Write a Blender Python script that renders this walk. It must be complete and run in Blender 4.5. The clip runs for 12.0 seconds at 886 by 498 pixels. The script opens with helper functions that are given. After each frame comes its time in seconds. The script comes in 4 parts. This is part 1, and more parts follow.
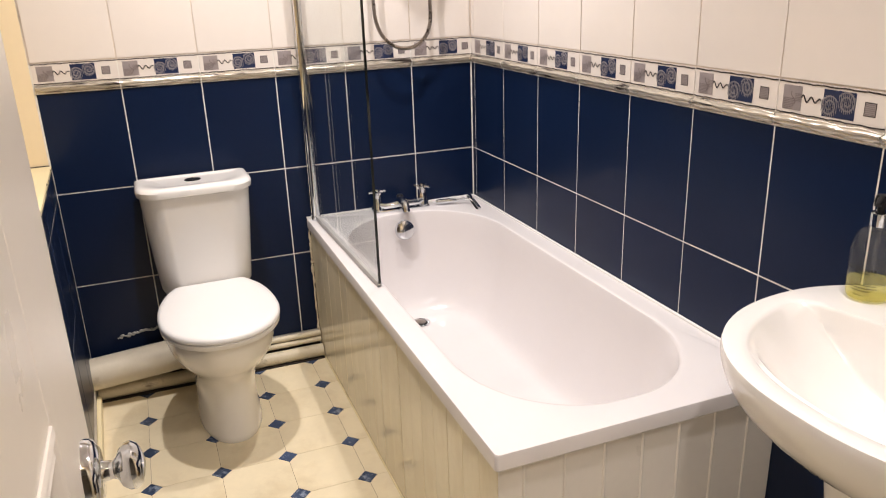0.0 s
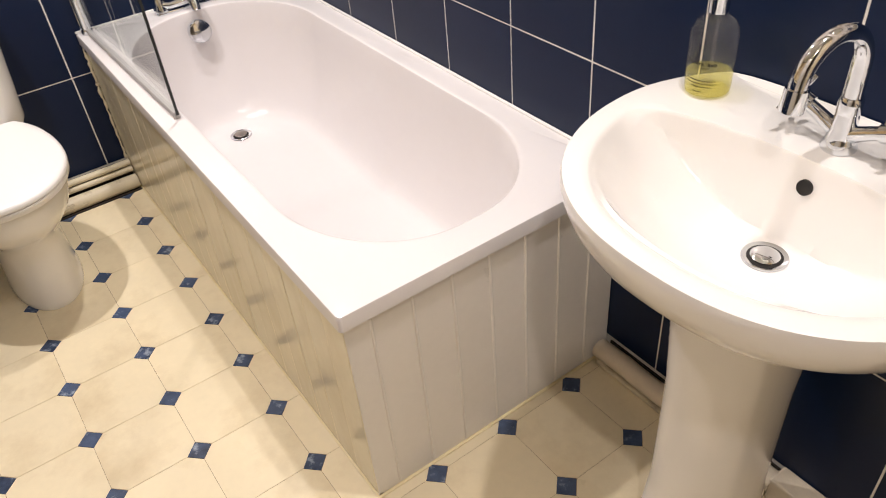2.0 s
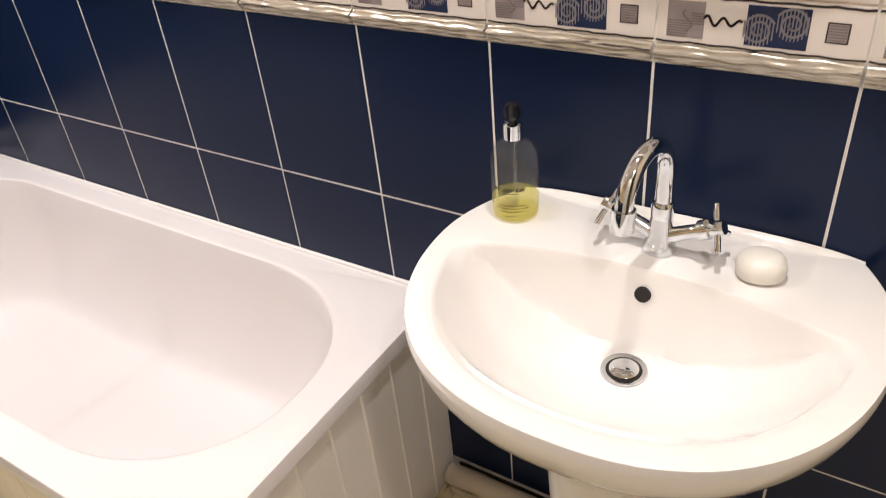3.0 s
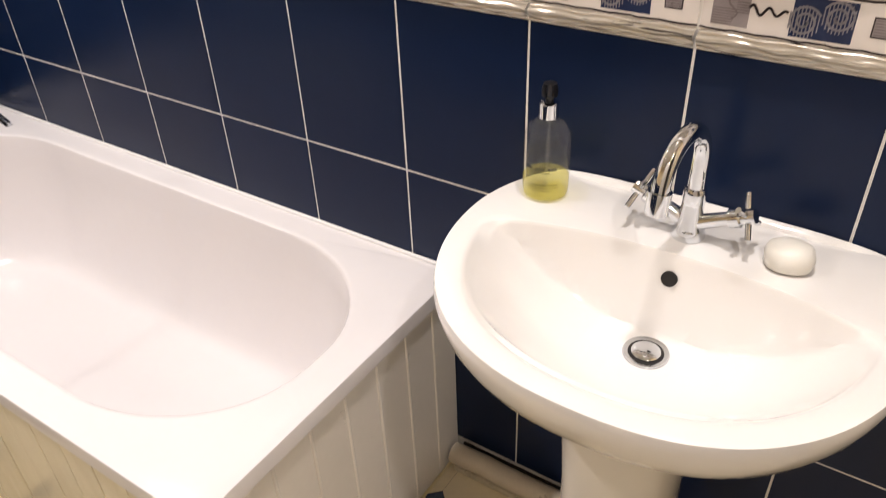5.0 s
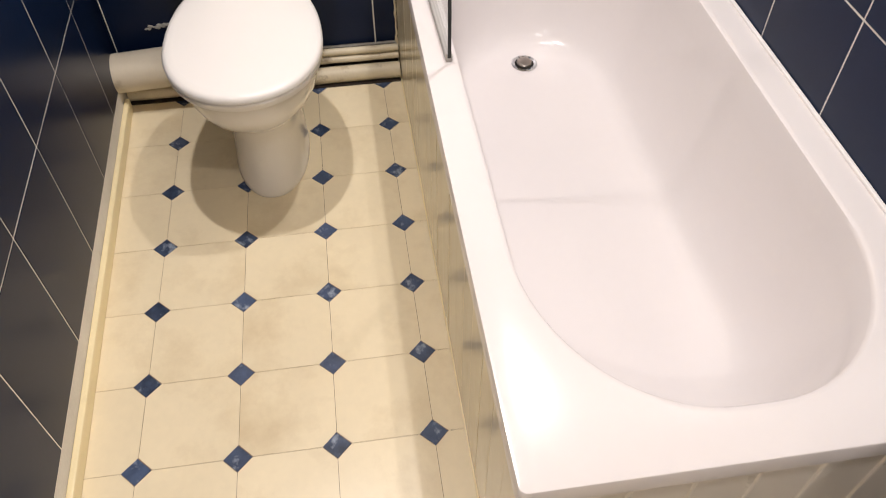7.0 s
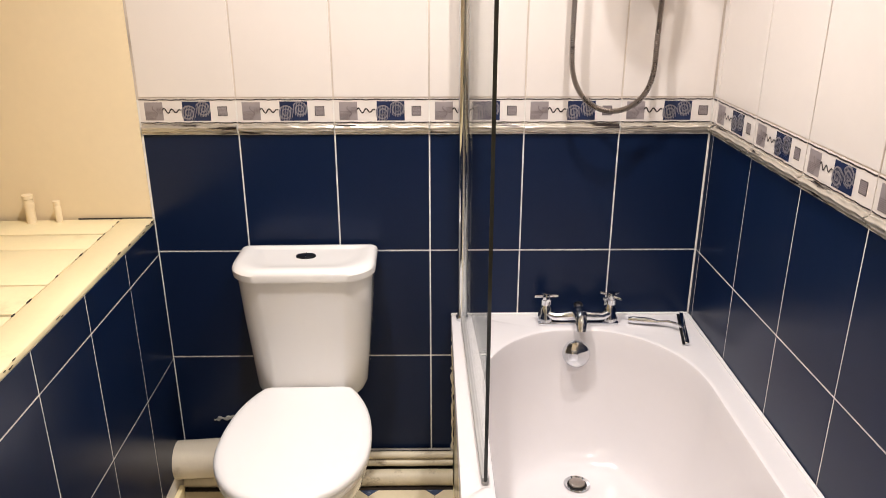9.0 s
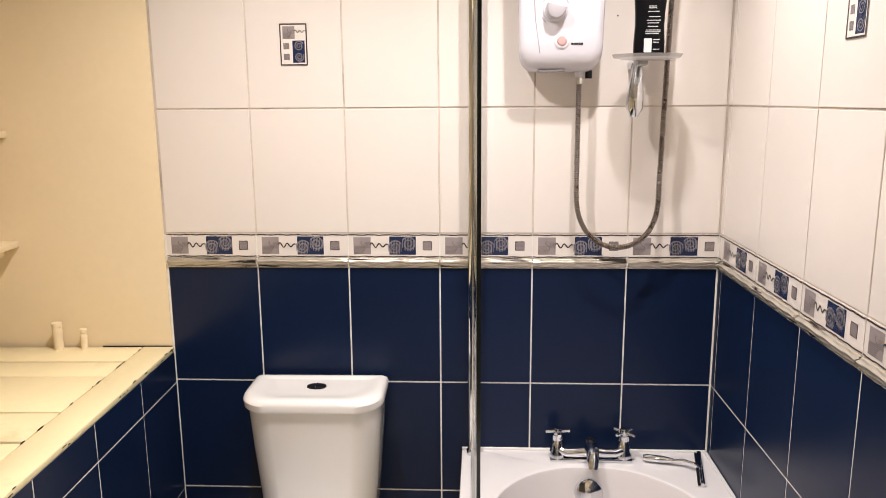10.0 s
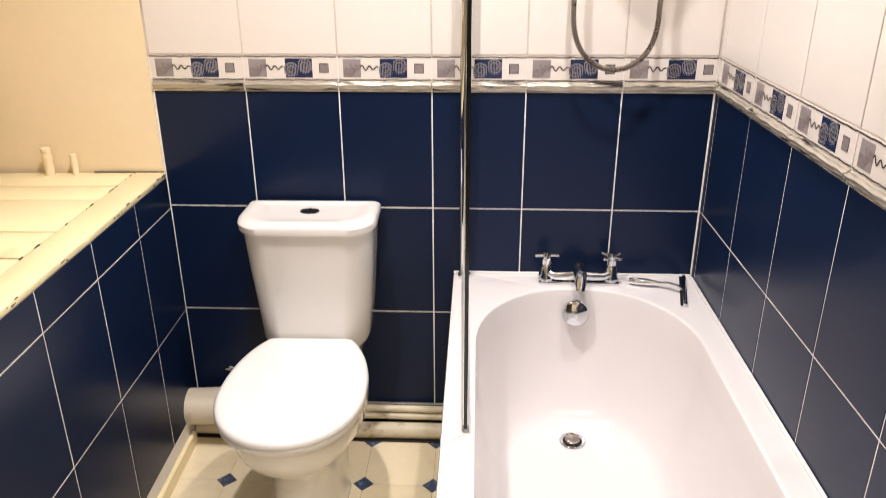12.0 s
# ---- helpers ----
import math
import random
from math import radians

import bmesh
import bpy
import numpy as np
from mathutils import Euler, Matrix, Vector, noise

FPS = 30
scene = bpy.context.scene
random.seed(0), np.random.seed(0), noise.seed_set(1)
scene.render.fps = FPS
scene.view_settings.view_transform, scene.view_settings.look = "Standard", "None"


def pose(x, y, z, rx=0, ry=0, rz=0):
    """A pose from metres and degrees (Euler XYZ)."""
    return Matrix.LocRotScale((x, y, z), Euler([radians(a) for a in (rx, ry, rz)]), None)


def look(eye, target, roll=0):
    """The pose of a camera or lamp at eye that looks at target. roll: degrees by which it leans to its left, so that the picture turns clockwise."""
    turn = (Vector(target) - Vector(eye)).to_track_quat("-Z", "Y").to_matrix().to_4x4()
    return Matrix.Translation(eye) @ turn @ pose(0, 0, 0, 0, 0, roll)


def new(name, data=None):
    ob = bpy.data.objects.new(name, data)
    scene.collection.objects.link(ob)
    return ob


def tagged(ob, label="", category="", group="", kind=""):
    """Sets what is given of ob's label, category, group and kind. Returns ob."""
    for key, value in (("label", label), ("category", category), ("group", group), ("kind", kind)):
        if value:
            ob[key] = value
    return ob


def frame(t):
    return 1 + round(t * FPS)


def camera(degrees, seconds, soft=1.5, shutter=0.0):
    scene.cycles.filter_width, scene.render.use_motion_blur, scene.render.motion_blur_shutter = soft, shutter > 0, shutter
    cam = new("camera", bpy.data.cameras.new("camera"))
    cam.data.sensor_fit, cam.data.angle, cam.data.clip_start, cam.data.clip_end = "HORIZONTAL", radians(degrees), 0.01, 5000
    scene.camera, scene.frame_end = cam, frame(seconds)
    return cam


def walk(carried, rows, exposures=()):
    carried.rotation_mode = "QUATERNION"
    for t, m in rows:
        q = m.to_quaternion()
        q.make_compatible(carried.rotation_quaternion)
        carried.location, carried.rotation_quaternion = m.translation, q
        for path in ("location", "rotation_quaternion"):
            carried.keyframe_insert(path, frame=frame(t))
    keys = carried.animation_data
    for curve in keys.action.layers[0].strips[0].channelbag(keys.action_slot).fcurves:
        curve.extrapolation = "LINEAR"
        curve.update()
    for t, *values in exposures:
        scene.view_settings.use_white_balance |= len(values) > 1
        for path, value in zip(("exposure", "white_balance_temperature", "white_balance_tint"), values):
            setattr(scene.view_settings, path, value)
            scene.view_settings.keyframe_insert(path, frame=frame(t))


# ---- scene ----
cam = camera(60.3, 12.0, soft=0.7, shutter=0.15)
PATH = [
    (0, (-1.183, -2.726, 1.373), (-0.51, -0.965, 0.704), -2.0),
    (0.5, (-1.167, -2.63, 1.381), (-0.382, -1.02, 0.491), -2.6),
    (0.6, (-1.167, -2.61, 1.386), (-0.359, -1.032, 0.461), -2.7),
    (1, (-1.161, -2.519, 1.398), (-0.268, -1.065, 0.354), -2.4),
    (1.5, (-1.095, -2.553, 1.427), (-0.257, -1.14, 0.287), -3.6),
    (2, (-1.02, -2.535, 1.428), (-0.189, -1.219, 0.17), -5.6),
    (2.5, (-0.982, -2.396, 1.45), (0.12, -1.318, 0.176), -6.3),
    (3, (-0.968, -2.345, 1.466), (0.382, -1.398, 0.335), -6.0),
    (3.2, (-0.989, -2.334, 1.477), (0.425, -1.424, 0.394), -5.1),
    (4.8, (-1.006, -2.325, 1.467), (0.407, -1.384, 0.41), -3.6),
    (5, (-1.015, -2.314, 1.451), (0.333, -1.384, 0.303), -2.4),
    (5.5, (-1.006, -2.266, 1.421), (0.082, -1.34, 0.021), -0.7),
    (6, (-0.997, -2.171, 1.395), (-0.229, -1.22, -0.188), 0.3),
    (6.5, (-0.954, -2.092, 1.382), (-0.526, -0.987, -0.229), -0.0),
    (7, (-0.825, -2.009, 1.427), (-0.638, -0.707, -0.08), -0.2),
    (7.2, (-0.808, -2.017, 1.426), (-0.653, -0.602, 0.021), 0.9),
    (7.5, (-0.745, -1.988, 1.436), (-0.673, -0.462, 0.147), -0.1),
    (7.7, (-0.751, -1.982, 1.446), (-0.682, -0.387, 0.241), 0.4),
    (9.3, (-0.712, -1.993, 1.49), (-0.729, -0.084, 0.895), -0.1),
    (9.5, (-0.667, -2.006, 1.496), (-0.723, -0.079, 0.964), -0.1),
    (10, (-0.631, -2.017, 1.517), (-0.73, -0.056, 1.133), -0.4),
    (10.5, (-0.635, -2.027, 1.517), (-0.739, -0.045, 1.274), -0.4),
    (11, (-0.635, -2.034, 1.514), (-0.73, -0.049, 1.294), -0.5),
    (11.5, (-0.624, -2.03, 1.503), (-0.707, -0.079, 1.073), -0.7),
    (12, (-0.618, -2.026, 1.461), (-0.705, -0.181, 0.694), -0.2),
]
walk(cam, [(t, look(eye, target, roll)) for t, eye, target, roll in PATH],
     [(0.0, -0.03), (0.5, 0.12), (1.5, 0.04), (2.0, -0.04), (2.5, -0.11), (3.2, -0.09), (5.0, -0.09), (6.0, -0.20), (7.0, -0.25), (7.5, -0.17), (9.5, -0.06), (10.5, -0.20), (11.2, -0.20), (12.0, 0.10)])

# ---- light ----
CEILING = 2.33
world = bpy.data.worlds.new("world")
scene.world = world
world.use_nodes = True
world.node_tree.nodes["Background"].inputs[0].default_value = (0.9, 0.8, 0.7, 1)
world.node_tree.nodes["Background"].inputs[1].default_value = 0.02
LAMPS = [(-1.04, -0.72, 86, 150), (-0.365, -0.52, 60, 124), (-0.24, -2.09, 50, 136), (-0.98, -2.78, 40, 150)]
LAMP_COLOUR = (1.0, 0.93, 0.91)


# ---- materials ----
def mat(name, colour, rough=0.5, metal=0.0, vary=0.1, scale=6.0, bump=0.0, bump_scale=60.0, spot=None, spot_scale=8.0, spot_edge=(0.55, 0.7), coat=0.0, rand=0.0, rough_vary=0.1, spec=0.5, stretch=(1, 1, 1)):
    """Surface with two scales of colour variation, optional stains, fine relief and gloss wear."""
    m = bpy.data.materials.new(name)
    m.use_nodes = True
    nt = m.node_tree
    n, l = nt.nodes, nt.links
    b = n["Principled BSDF"]
    b.inputs["Metallic"].default_value = metal
    b.inputs["Coat Weight"].default_value = coat
    b.inputs["Specular IOR Level"].default_value = spec
    tc = n.new("ShaderNodeTexCoord")
    n1 = n.new("ShaderNodeTexNoise")
    n1.inputs["Scale"].default_value, n1.inputs["Detail"].default_value = scale, 6
    l.new(tc.outputs["Object"], n1.inputs["Vector"])
    n2 = n.new("ShaderNodeTexNoise")
    n2.inputs["Scale"].default_value, n2.inputs["Detail"].default_value = scale * 14, 3
    l.new(tc.outputs["Object"], n2.inputs["Vector"])
    mix = n.new("ShaderNodeMath")
    mix.operation = "ADD"
    half = n.new("ShaderNodeMath")
    half.operation = "MULTIPLY"
    half.inputs[1].default_value = 0.35
    l.new(n2.outputs[0], half.inputs[0])
    l.new(n1.outputs[0], mix.inputs[0])
    l.new(half.outputs[0], mix.inputs[1])
    info = n.new("ShaderNodeObjectInfo")
    shift = n.new("ShaderNodeMath")
    shift.operation = "MULTIPLY"
    shift.inputs[1].default_value = 40.0
    l.new(info.outputs["Random"], shift.inputs[0])
    for nz in (n1, n2):
        nz.noise_dimensions = "4D"
        l.new(shift.outputs[0], nz.inputs["W"])
    rnd = n.new("ShaderNodeMath")
    rnd.operation = "MULTIPLY_ADD"
    rnd.inputs[1].default_value, rnd.inputs[2].default_value = rand, -rand / 2
    l.new(info.outputs["Random"], rnd.inputs[0])
    add = n.new("ShaderNodeMath")
    add.operation = "ADD"
    l.new(mix.outputs[0], add.inputs[0])
    l.new(rnd.outputs[0], add.inputs[1])
    ramp = n.new("ShaderNodeValToRGB")
    ramp.color_ramp.elements[0].position, ramp.color_ramp.elements[1].position = 0.35, 1.0
    lo = [c * (1 - vary) for c in colour]
    hi = [min(1, c * (1 + vary)) for c in colour]
    ramp.color_ramp.elements[0].color = (*lo, 1)
    ramp.color_ramp.elements[1].color = (*hi, 1)
    l.new(add.outputs[0], ramp.inputs[0])
    out = ramp.outputs[0]
    if spot:
        n3 = n.new("ShaderNodeTexNoise")
        n3.inputs["Scale"].default_value, n3.inputs["Detail"].default_value, n3.inputs["Roughness"].default_value = spot_scale, 8, 0.65
        n3.noise_dimensions = "4D"
        l.new(shift.outputs[0], n3.inputs["W"])
        scaled = n.new("ShaderNodeMapping")
        scaled.inputs["Scale"].default_value = stretch
        l.new(tc.outputs["Object"], scaled.inputs["Vector"])
        l.new(scaled.outputs[0], n3.inputs["Vector"])
        r3 = n.new("ShaderNodeValToRGB")
        r3.color_ramp.elements[0].position, r3.color_ramp.elements[1].position = spot_edge
        l.new(n3.outputs[0], r3.inputs[0])
        mx = n.new("ShaderNodeMix")
        mx.data_type = "RGBA"
        l.new(r3.outputs[0], mx.inputs[0])
        l.new(out, mx.inputs[6])
        mx.inputs[7].default_value = (*spot, 1)
        out = mx.outputs[2]
    l.new(out, b.inputs["Base Color"])
    rr = n.new("ShaderNodeMapRange")
    rr.inputs["From Min"].default_value, rr.inputs["From Max"].default_value = 0.3, 0.7
    rr.inputs["To Min"].default_value, rr.inputs["To Max"].default_value = max(0.02, rough * (1 - rough_vary)), min(1, rough * (1 + rough_vary))
    l.new(n1.outputs[0], rr.inputs["Value"])
    l.new(rr.outputs[0], b.inputs["Roughness"])
    if bump:
        n4 = n.new("ShaderNodeTexNoise")
        n4.inputs["Scale"].default_value, n4.inputs["Detail"].default_value = bump_scale, 4
        l.new(tc.outputs["Object"], n4.inputs["Vector"])
        bp = n.new("ShaderNodeBump")
        bp.inputs["Strength"].default_value, bp.inputs["Distance"].default_value = bump, 0.002
        l.new(n4.outputs[0], bp.inputs["Height"])
        l.new(bp.outputs[0], b.inputs["Normal"])
    return m


def glass_mat(name, tint, gloss=0.08, rough=0.0):
    """Thin clear sheet: see-through with a slight tint and a mirror sheen."""
    m = bpy.data.materials.new(name)
    m.use_nodes = True
    n, l = m.node_tree.nodes, m.node_tree.links
    n.remove(n["Principled BSDF"])
    tr, gl, mx, fr = n.new("ShaderNodeBsdfTransparent"), n.new("ShaderNodeBsdfGlossy"), n.new("ShaderNodeMixShader"), n.new("ShaderNodeLayerWeight")
    power, scaled = n.new("ShaderNodeMath"), n.new("ShaderNodeMath")
    power.operation, scaled.operation = "POWER", "MULTIPLY_ADD"
    power.inputs[1].default_value, scaled.inputs[1].default_value, scaled.inputs[2].default_value = 4.0, 0.5, 0.03
    tr.inputs[0].default_value = (*tint, 1)
    gl.inputs["Roughness"].default_value = rough
    l.new(fr.outputs["Facing"], power.inputs[0])
    l.new(power.outputs[0], scaled.inputs[0])
    l.new(scaled.outputs[0], mx.inputs[0])
    l.new(tr.outputs[0], mx.inputs[1])
    l.new(gl.outputs[0], mx.inputs[2])
    l.new(mx.outputs[0], n["Material Output"].inputs[0])
    return m


def cloudy_mat(name, tint, body, share):
    """See-through body with some cloudiness and a sheen."""
    m = glass_mat(name, tint, rough=0.03)
    n, l = m.node_tree.nodes, m.node_tree.links
    prev = n["Material Output"].inputs[0].links[0].from_socket
    tl, df, m1, m2 = n.new("ShaderNodeBsdfTranslucent"), n.new("ShaderNodeBsdfDiffuse"), n.new("ShaderNodeMixShader"), n.new("ShaderNodeMixShader")
    tl.inputs[0].default_value = df.inputs[0].default_value = (*body, 1)
    m1.inputs[0].default_value, m2.inputs[0].default_value = 0.5, share
    l.new(tl.outputs[0], m1.inputs[1])
    l.new(df.outputs[0], m1.inputs[2])
    l.new(prev, m2.inputs[1])
    l.new(m1.outputs[0], m2.inputs[2])
    l.new(m2.outputs[0], n["Material Output"].inputs[0])
    return m


def emit_mat(name, colour, strength):
    m = bpy.data.materials.new(name)
    m.use_nodes = True
    b = m.node_tree.nodes["Principled BSDF"]
    b.inputs["Emission Color"].default_value = (*colour, 1)
    b.inputs["Emission Strength"].default_value = strength
    return m


BLUE = mat("blue glazed tile", (0.0046, 0.0125, 0.042), 0.28, vary=0.12, scale=3, rand=0.3, rough_vary=0.0, spec=0.22)
WHITE_TILE = mat("white glazed tile", (0.76, 0.70, 0.65), 0.2, vary=0.03, scale=2, bump=0.06, bump_scale=14, rand=0.25)
GROUT = mat("white grout", (0.78, 0.75, 0.70), 0.8, vary=0.15, scale=9, spot=(0.42, 0.36, 0.25), spot_scale=5, spot_edge=(0.6, 0.75))
# beige grout, darkened to paint the shadow gaps between white tiles
SHADED_GROUT = mat("beige grout with joint shade", (0.62, 0.54, 0.46), 0.85, vary=0.25, scale=9, spot=(0.22, 0.16, 0.10), spot_scale=6, spot_edge=(0.55, 0.75))
PLASTER = mat("cream painted plaster", (0.86, 0.72, 0.49), 0.6, vary=0.05, scale=3, bump=0.15, bump_scale=30, spot=(0.55, 0.45, 0.3), spot_scale=30, spot_edge=(0.76, 0.8))
CEILING_PAINT = mat("white ceiling paint", (0.66, 0.63, 0.58), 0.8, vary=0.03, bump=0.1)
CREAM_GLOSS = mat("yellowed cream gloss paint", (0.88, 0.76, 0.47), 0.35, vary=0.08, scale=5, bump=0.12, bump_scale=40, spot=(0.6, 0.48, 0.26), spot_scale=6, spot_edge=(0.6, 0.8))
PANEL = mat("off-white painted boards", (0.82, 0.78, 0.725), 0.3, vary=0.05, scale=4, bump=0.08, bump_scale=35, rand=0.1)
# blotches in the colour stand for floor reflections as well as stains
PANEL_SIDE = mat("cream painted boards with stains and painted reflections", (0.80, 0.73, 0.55), 0.17, vary=0.08, scale=3, bump=0.04, bump_scale=14, spot=(0.68, 0.59, 0.40), spot_scale=6, spot_edge=(0.45, 0.85), rand=0.10, stretch=(2.0, 2.0, 0.6))
ACRYLIC = mat("white bath acrylic", (0.78, 0.745, 0.74), 0.2, vary=0.02, scale=3, coat=0.2, rough_vary=0.0)
CERAMIC = mat("white glazed ceramic", (0.83, 0.805, 0.775), 0.1, vary=0.02, scale=3, coat=0.5, rough_vary=0.0)
SEAT = mat("white plastic", (0.86, 0.84, 0.82), 0.3, vary=0.01, rough_vary=0.0)
SHOWER_PLASTIC = mat("white shower plastic", (0.66, 0.64, 0.69), 0.25, vary=0.02)
GREY_DIAL = mat("pale grey dial plastic", (0.46, 0.44, 0.47), 0.3, vary=0.03)
GREY_PLASTIC = mat("grey plastic", (0.36, 0.34, 0.37), 0.35, vary=0.05)
GEL_BLACK = mat("glossy black bottle plastic", (0.004, 0.004, 0.005), 0.3, vary=0.2, spec=0.12)
CHROME = mat("chrome", (0.70, 0.72, 0.75), 0.05, 1.0, vary=0.03)
STEEL = mat("brushed steel hose", (0.34, 0.30, 0.27), 0.28, 1.0, vary=0.1, scale=20)
BLACK = mat("black plastic", (0.008, 0.008, 0.010), 0.35, vary=0.2, spec=0.25)
DARK = mat("dark void", (0.01, 0.008, 0.007), 0.7, vary=0.2)
RUBBER = mat("grey seal", (0.40, 0.39, 0.38), 0.4, vary=0.1, scale=20)
GLASS = glass_mat("shower glass", (0.955, 0.97, 0.96))
GLASS_EDGE = mat("dark glass edge", (0.01, 0.014, 0.013), 0.1)
BOTTLE_GLASS = cloudy_mat("bottle plastic", (0.985, 0.985, 0.975), (0.8, 0.8, 0.78), 0.025)
SOAP_LIQUID = cloudy_mat("yellow liquid soap", (0.98, 0.95, 0.60), (0.92, 0.87, 0.42), 0.18)
VINYL = mat("cream vinyl octagon", (0.86, 0.75, 0.53), 0.3, vary=0.08, scale=4, bump=0.06, bump_scale=30, spot=(0.62, 0.49, 0.29), spot_scale=5, spot_edge=(0.5, 0.85), rand=0.12)
VINYL_LINE = mat("brown vinyl line", (0.34, 0.24, 0.13), 0.4, vary=0.2, scale=20)
DIAMOND = mat("blue marbled vinyl", (0.055, 0.080, 0.145), 0.25, vary=0.5, scale=40, spot=(0.34, 0.40, 0.50), spot_scale=34, spot_edge=(0.54, 0.68), rand=0.4)
PIPE = mat("grimy white painted pipe", (0.70, 0.62, 0.46), 0.5, vary=0.12, scale=12, bump=0.3, bump_scale=60, spot=(0.20, 0.14, 0.08), spot_scale=11, spot_edge=(0.56, 0.68), stretch=(1, 1, 2))
PIPE_CLEAN = mat("cream painted pipe", (0.70, 0.61, 0.48), 0.4, vary=0.12, scale=10, bump=0.25, bump_scale=50, spot=(0.16, 0.10, 0.05), spot_scale=13, spot_edge=(0.64, 0.70))
SOIL_PIPE = mat("off-white soil pipe", (0.76, 0.68, 0.54), 0.4, vary=0.08, scale=8, spot=(0.45, 0.36, 0.22), spot_scale=9, spot_edge=(0.6, 0.8))
# near-black colour for dirt and chips, also painted shade in pipe gaps
GRIME_SHADE = mat("dark grime and gap shade", (0.022, 0.014, 0.009), 0.8, vary=0.5, scale=25, bump=0.5)
DOOR_PAINT = mat("white door gloss", (0.80, 0.74, 0.66), 0.3, vary=0.03, scale=4, bump=0.05)
TOWEL = mat("brown towelling", (0.30, 0.20, 0.08), 0.95, vary=0.4, scale=60, bump=1.0, bump_scale=400)
MOTIF_GREY = mat("grey glaze", (0.30, 0.26, 0.26), 0.3, vary=0.15, scale=25)
MOTIF_BLUE = mat("blue glaze", (0.018, 0.028, 0.075), 0.25, vary=0.2, scale=25)
MOTIF_LINE = mat("dark grey glaze line", (0.035, 0.025, 0.025), 0.3, vary=0.3, scale=30)
MOTIF_PALE = mat("pale grey glaze line", (0.23, 0.215, 0.235), 0.3, vary=0.2, scale=20)
MOTIF_MID = mat("mid grey glaze line", (0.19, 0.155, 0.155), 0.3, vary=0.2, scale=25)
DADO = mat("silver lustre dado tile", (0.58, 0.53, 0.45), 0.2, 0.5, vary=0.15, scale=12, bump=0.1, bump_scale=30, spot=(0.04, 0.03, 0.028), spot_scale=13, spot_edge=(0.575, 0.61), stretch=(0.45, 1, 8))
SOAP = mat("white soap", (0.82, 0.79, 0.72), 0.45, vary=0.03)
TRAY_PLASTIC = cloudy_mat("clear plastic tray", (0.74, 0.73, 0.72), (0.8, 0.78, 0.76), 0.28)
MIRROR = mat("mirror", (0.9, 0.9, 0.9), 0.01, 1.0, vary=0.0)
RED = mat("red lamp lens", (0.62, 0.34, 0.33), 0.3)
LAMP_GLOW = emit_mat("lamp glow", LAMP_COLOUR, 12.0)
LIMESCALE = mat("limescale", (0.50, 0.49, 0.46), 0.8, vary=0.3, scale=30, bump=0.6)
HALL = mat("hall paint", (0.5, 0.45, 0.38), 0.7)


# ---- mesh helpers ----
def link(name, bm, materials, parent=None, label="", smooth=False, m=None):
    me = bpy.data.meshes.new(name)
    bm.to_mesh(me)
    bm.free()
    for x in materials if isinstance(materials, (list, tuple)) else [materials]:
        me.materials.append(x)
    if smooth:
        me.shade_smooth()
        me.set_sharp_from_angle(angle=radians(40))
    ob = new(name, me)
    if parent:
        ob.parent = parent
    if m is not None:
        ob.matrix_basis = m
    if label:
        ob["label"] = label
    return ob


def part(name, bm, material, parent, label="", smooth=True, m=None):
    return link(name, bm, material, parent, label, smooth, m)


def thing(name, place, label, category, group="", rz=0.0):
    ob = new(name)
    ob.matrix_basis = pose(*place, 0, 0, rz)
    ob.empty_display_size = 0.05
    return tagged(ob, label, category, group)


def box(bm, x0, x1, y0, y1, z0, z1, bevel=0.0, seg=2, mi=0):
    r = bmesh.ops.create_cube(bm, size=1, matrix=Matrix.LocRotScale(((x0 + x1) / 2, (y0 + y1) / 2, (z0 + z1) / 2), None, (x1 - x0, y1 - y0, z1 - z0)))
    faces = {f for v in r["verts"] for f in v.link_faces}
    for f in faces:
        f.material_index = mi
    if bevel:
        edges = {e for v in r["verts"] for e in v.link_edges}
        bmesh.ops.bevel(bm, geom=list(edges), offset=bevel, segments=seg, affect="EDGES", profile=0.5)
    return bm


def boxed(x0, x1, y0, y1, z0, z1, bevel=0.0, seg=2):
    return box(bmesh.new(), x0, x1, y0, y1, z0, z1, bevel, seg)


def loft(bm, rings, close=True, cap0=False, cap1=False, mi=0):
    """Skin through rings of equal length."""
    vs = [[bm.verts.new(p) for p in r] for r in rings]
    k = len(rings[0])
    for a, b in zip(vs, vs[1:]):
        for i in range(k if close else k - 1):
            j = (i + 1) % k
            f = bm.faces.new((a[i], a[j], b[j], b[i]))
            f.material_index = mi
    if cap0:
        bm.faces.new(vs[0][::-1]).material_index = mi
    if cap1:
        bm.faces.new(vs[-1]).material_index = mi
    return bm


def fix(bm):
    bmesh.ops.recalc_face_normals(bm, faces=bm.faces)
    return bm


def ring(cx, cy, z, rx, ry, e=2.0, k=48, ry2=None):
    """Superellipse outline; ry2 is the half-length towards +y."""
    out = []
    for i in range(k):
        a = 2 * math.pi * i / k
        c, s = math.cos(a), math.sin(a)
        px = math.copysign(abs(c) ** (2 / e), c) * rx
        py = math.copysign(abs(s) ** (2 / e), s) * (ry2 if ry2 and s > 0 else ry)
        out.append((cx + px, cy + py, z))
    return out


def lathe(profile, k=32, cx=0.0, cy=0.0, caps=True):
    """Turned body from (radius, z) pairs."""
    return fix(loft(bmesh.new(), [[(cx + r * math.cos(2 * math.pi * i / k), cy + r * math.sin(2 * math.pi * i / k), z) for i in range(k)] for r, z in profile], True, caps, caps))


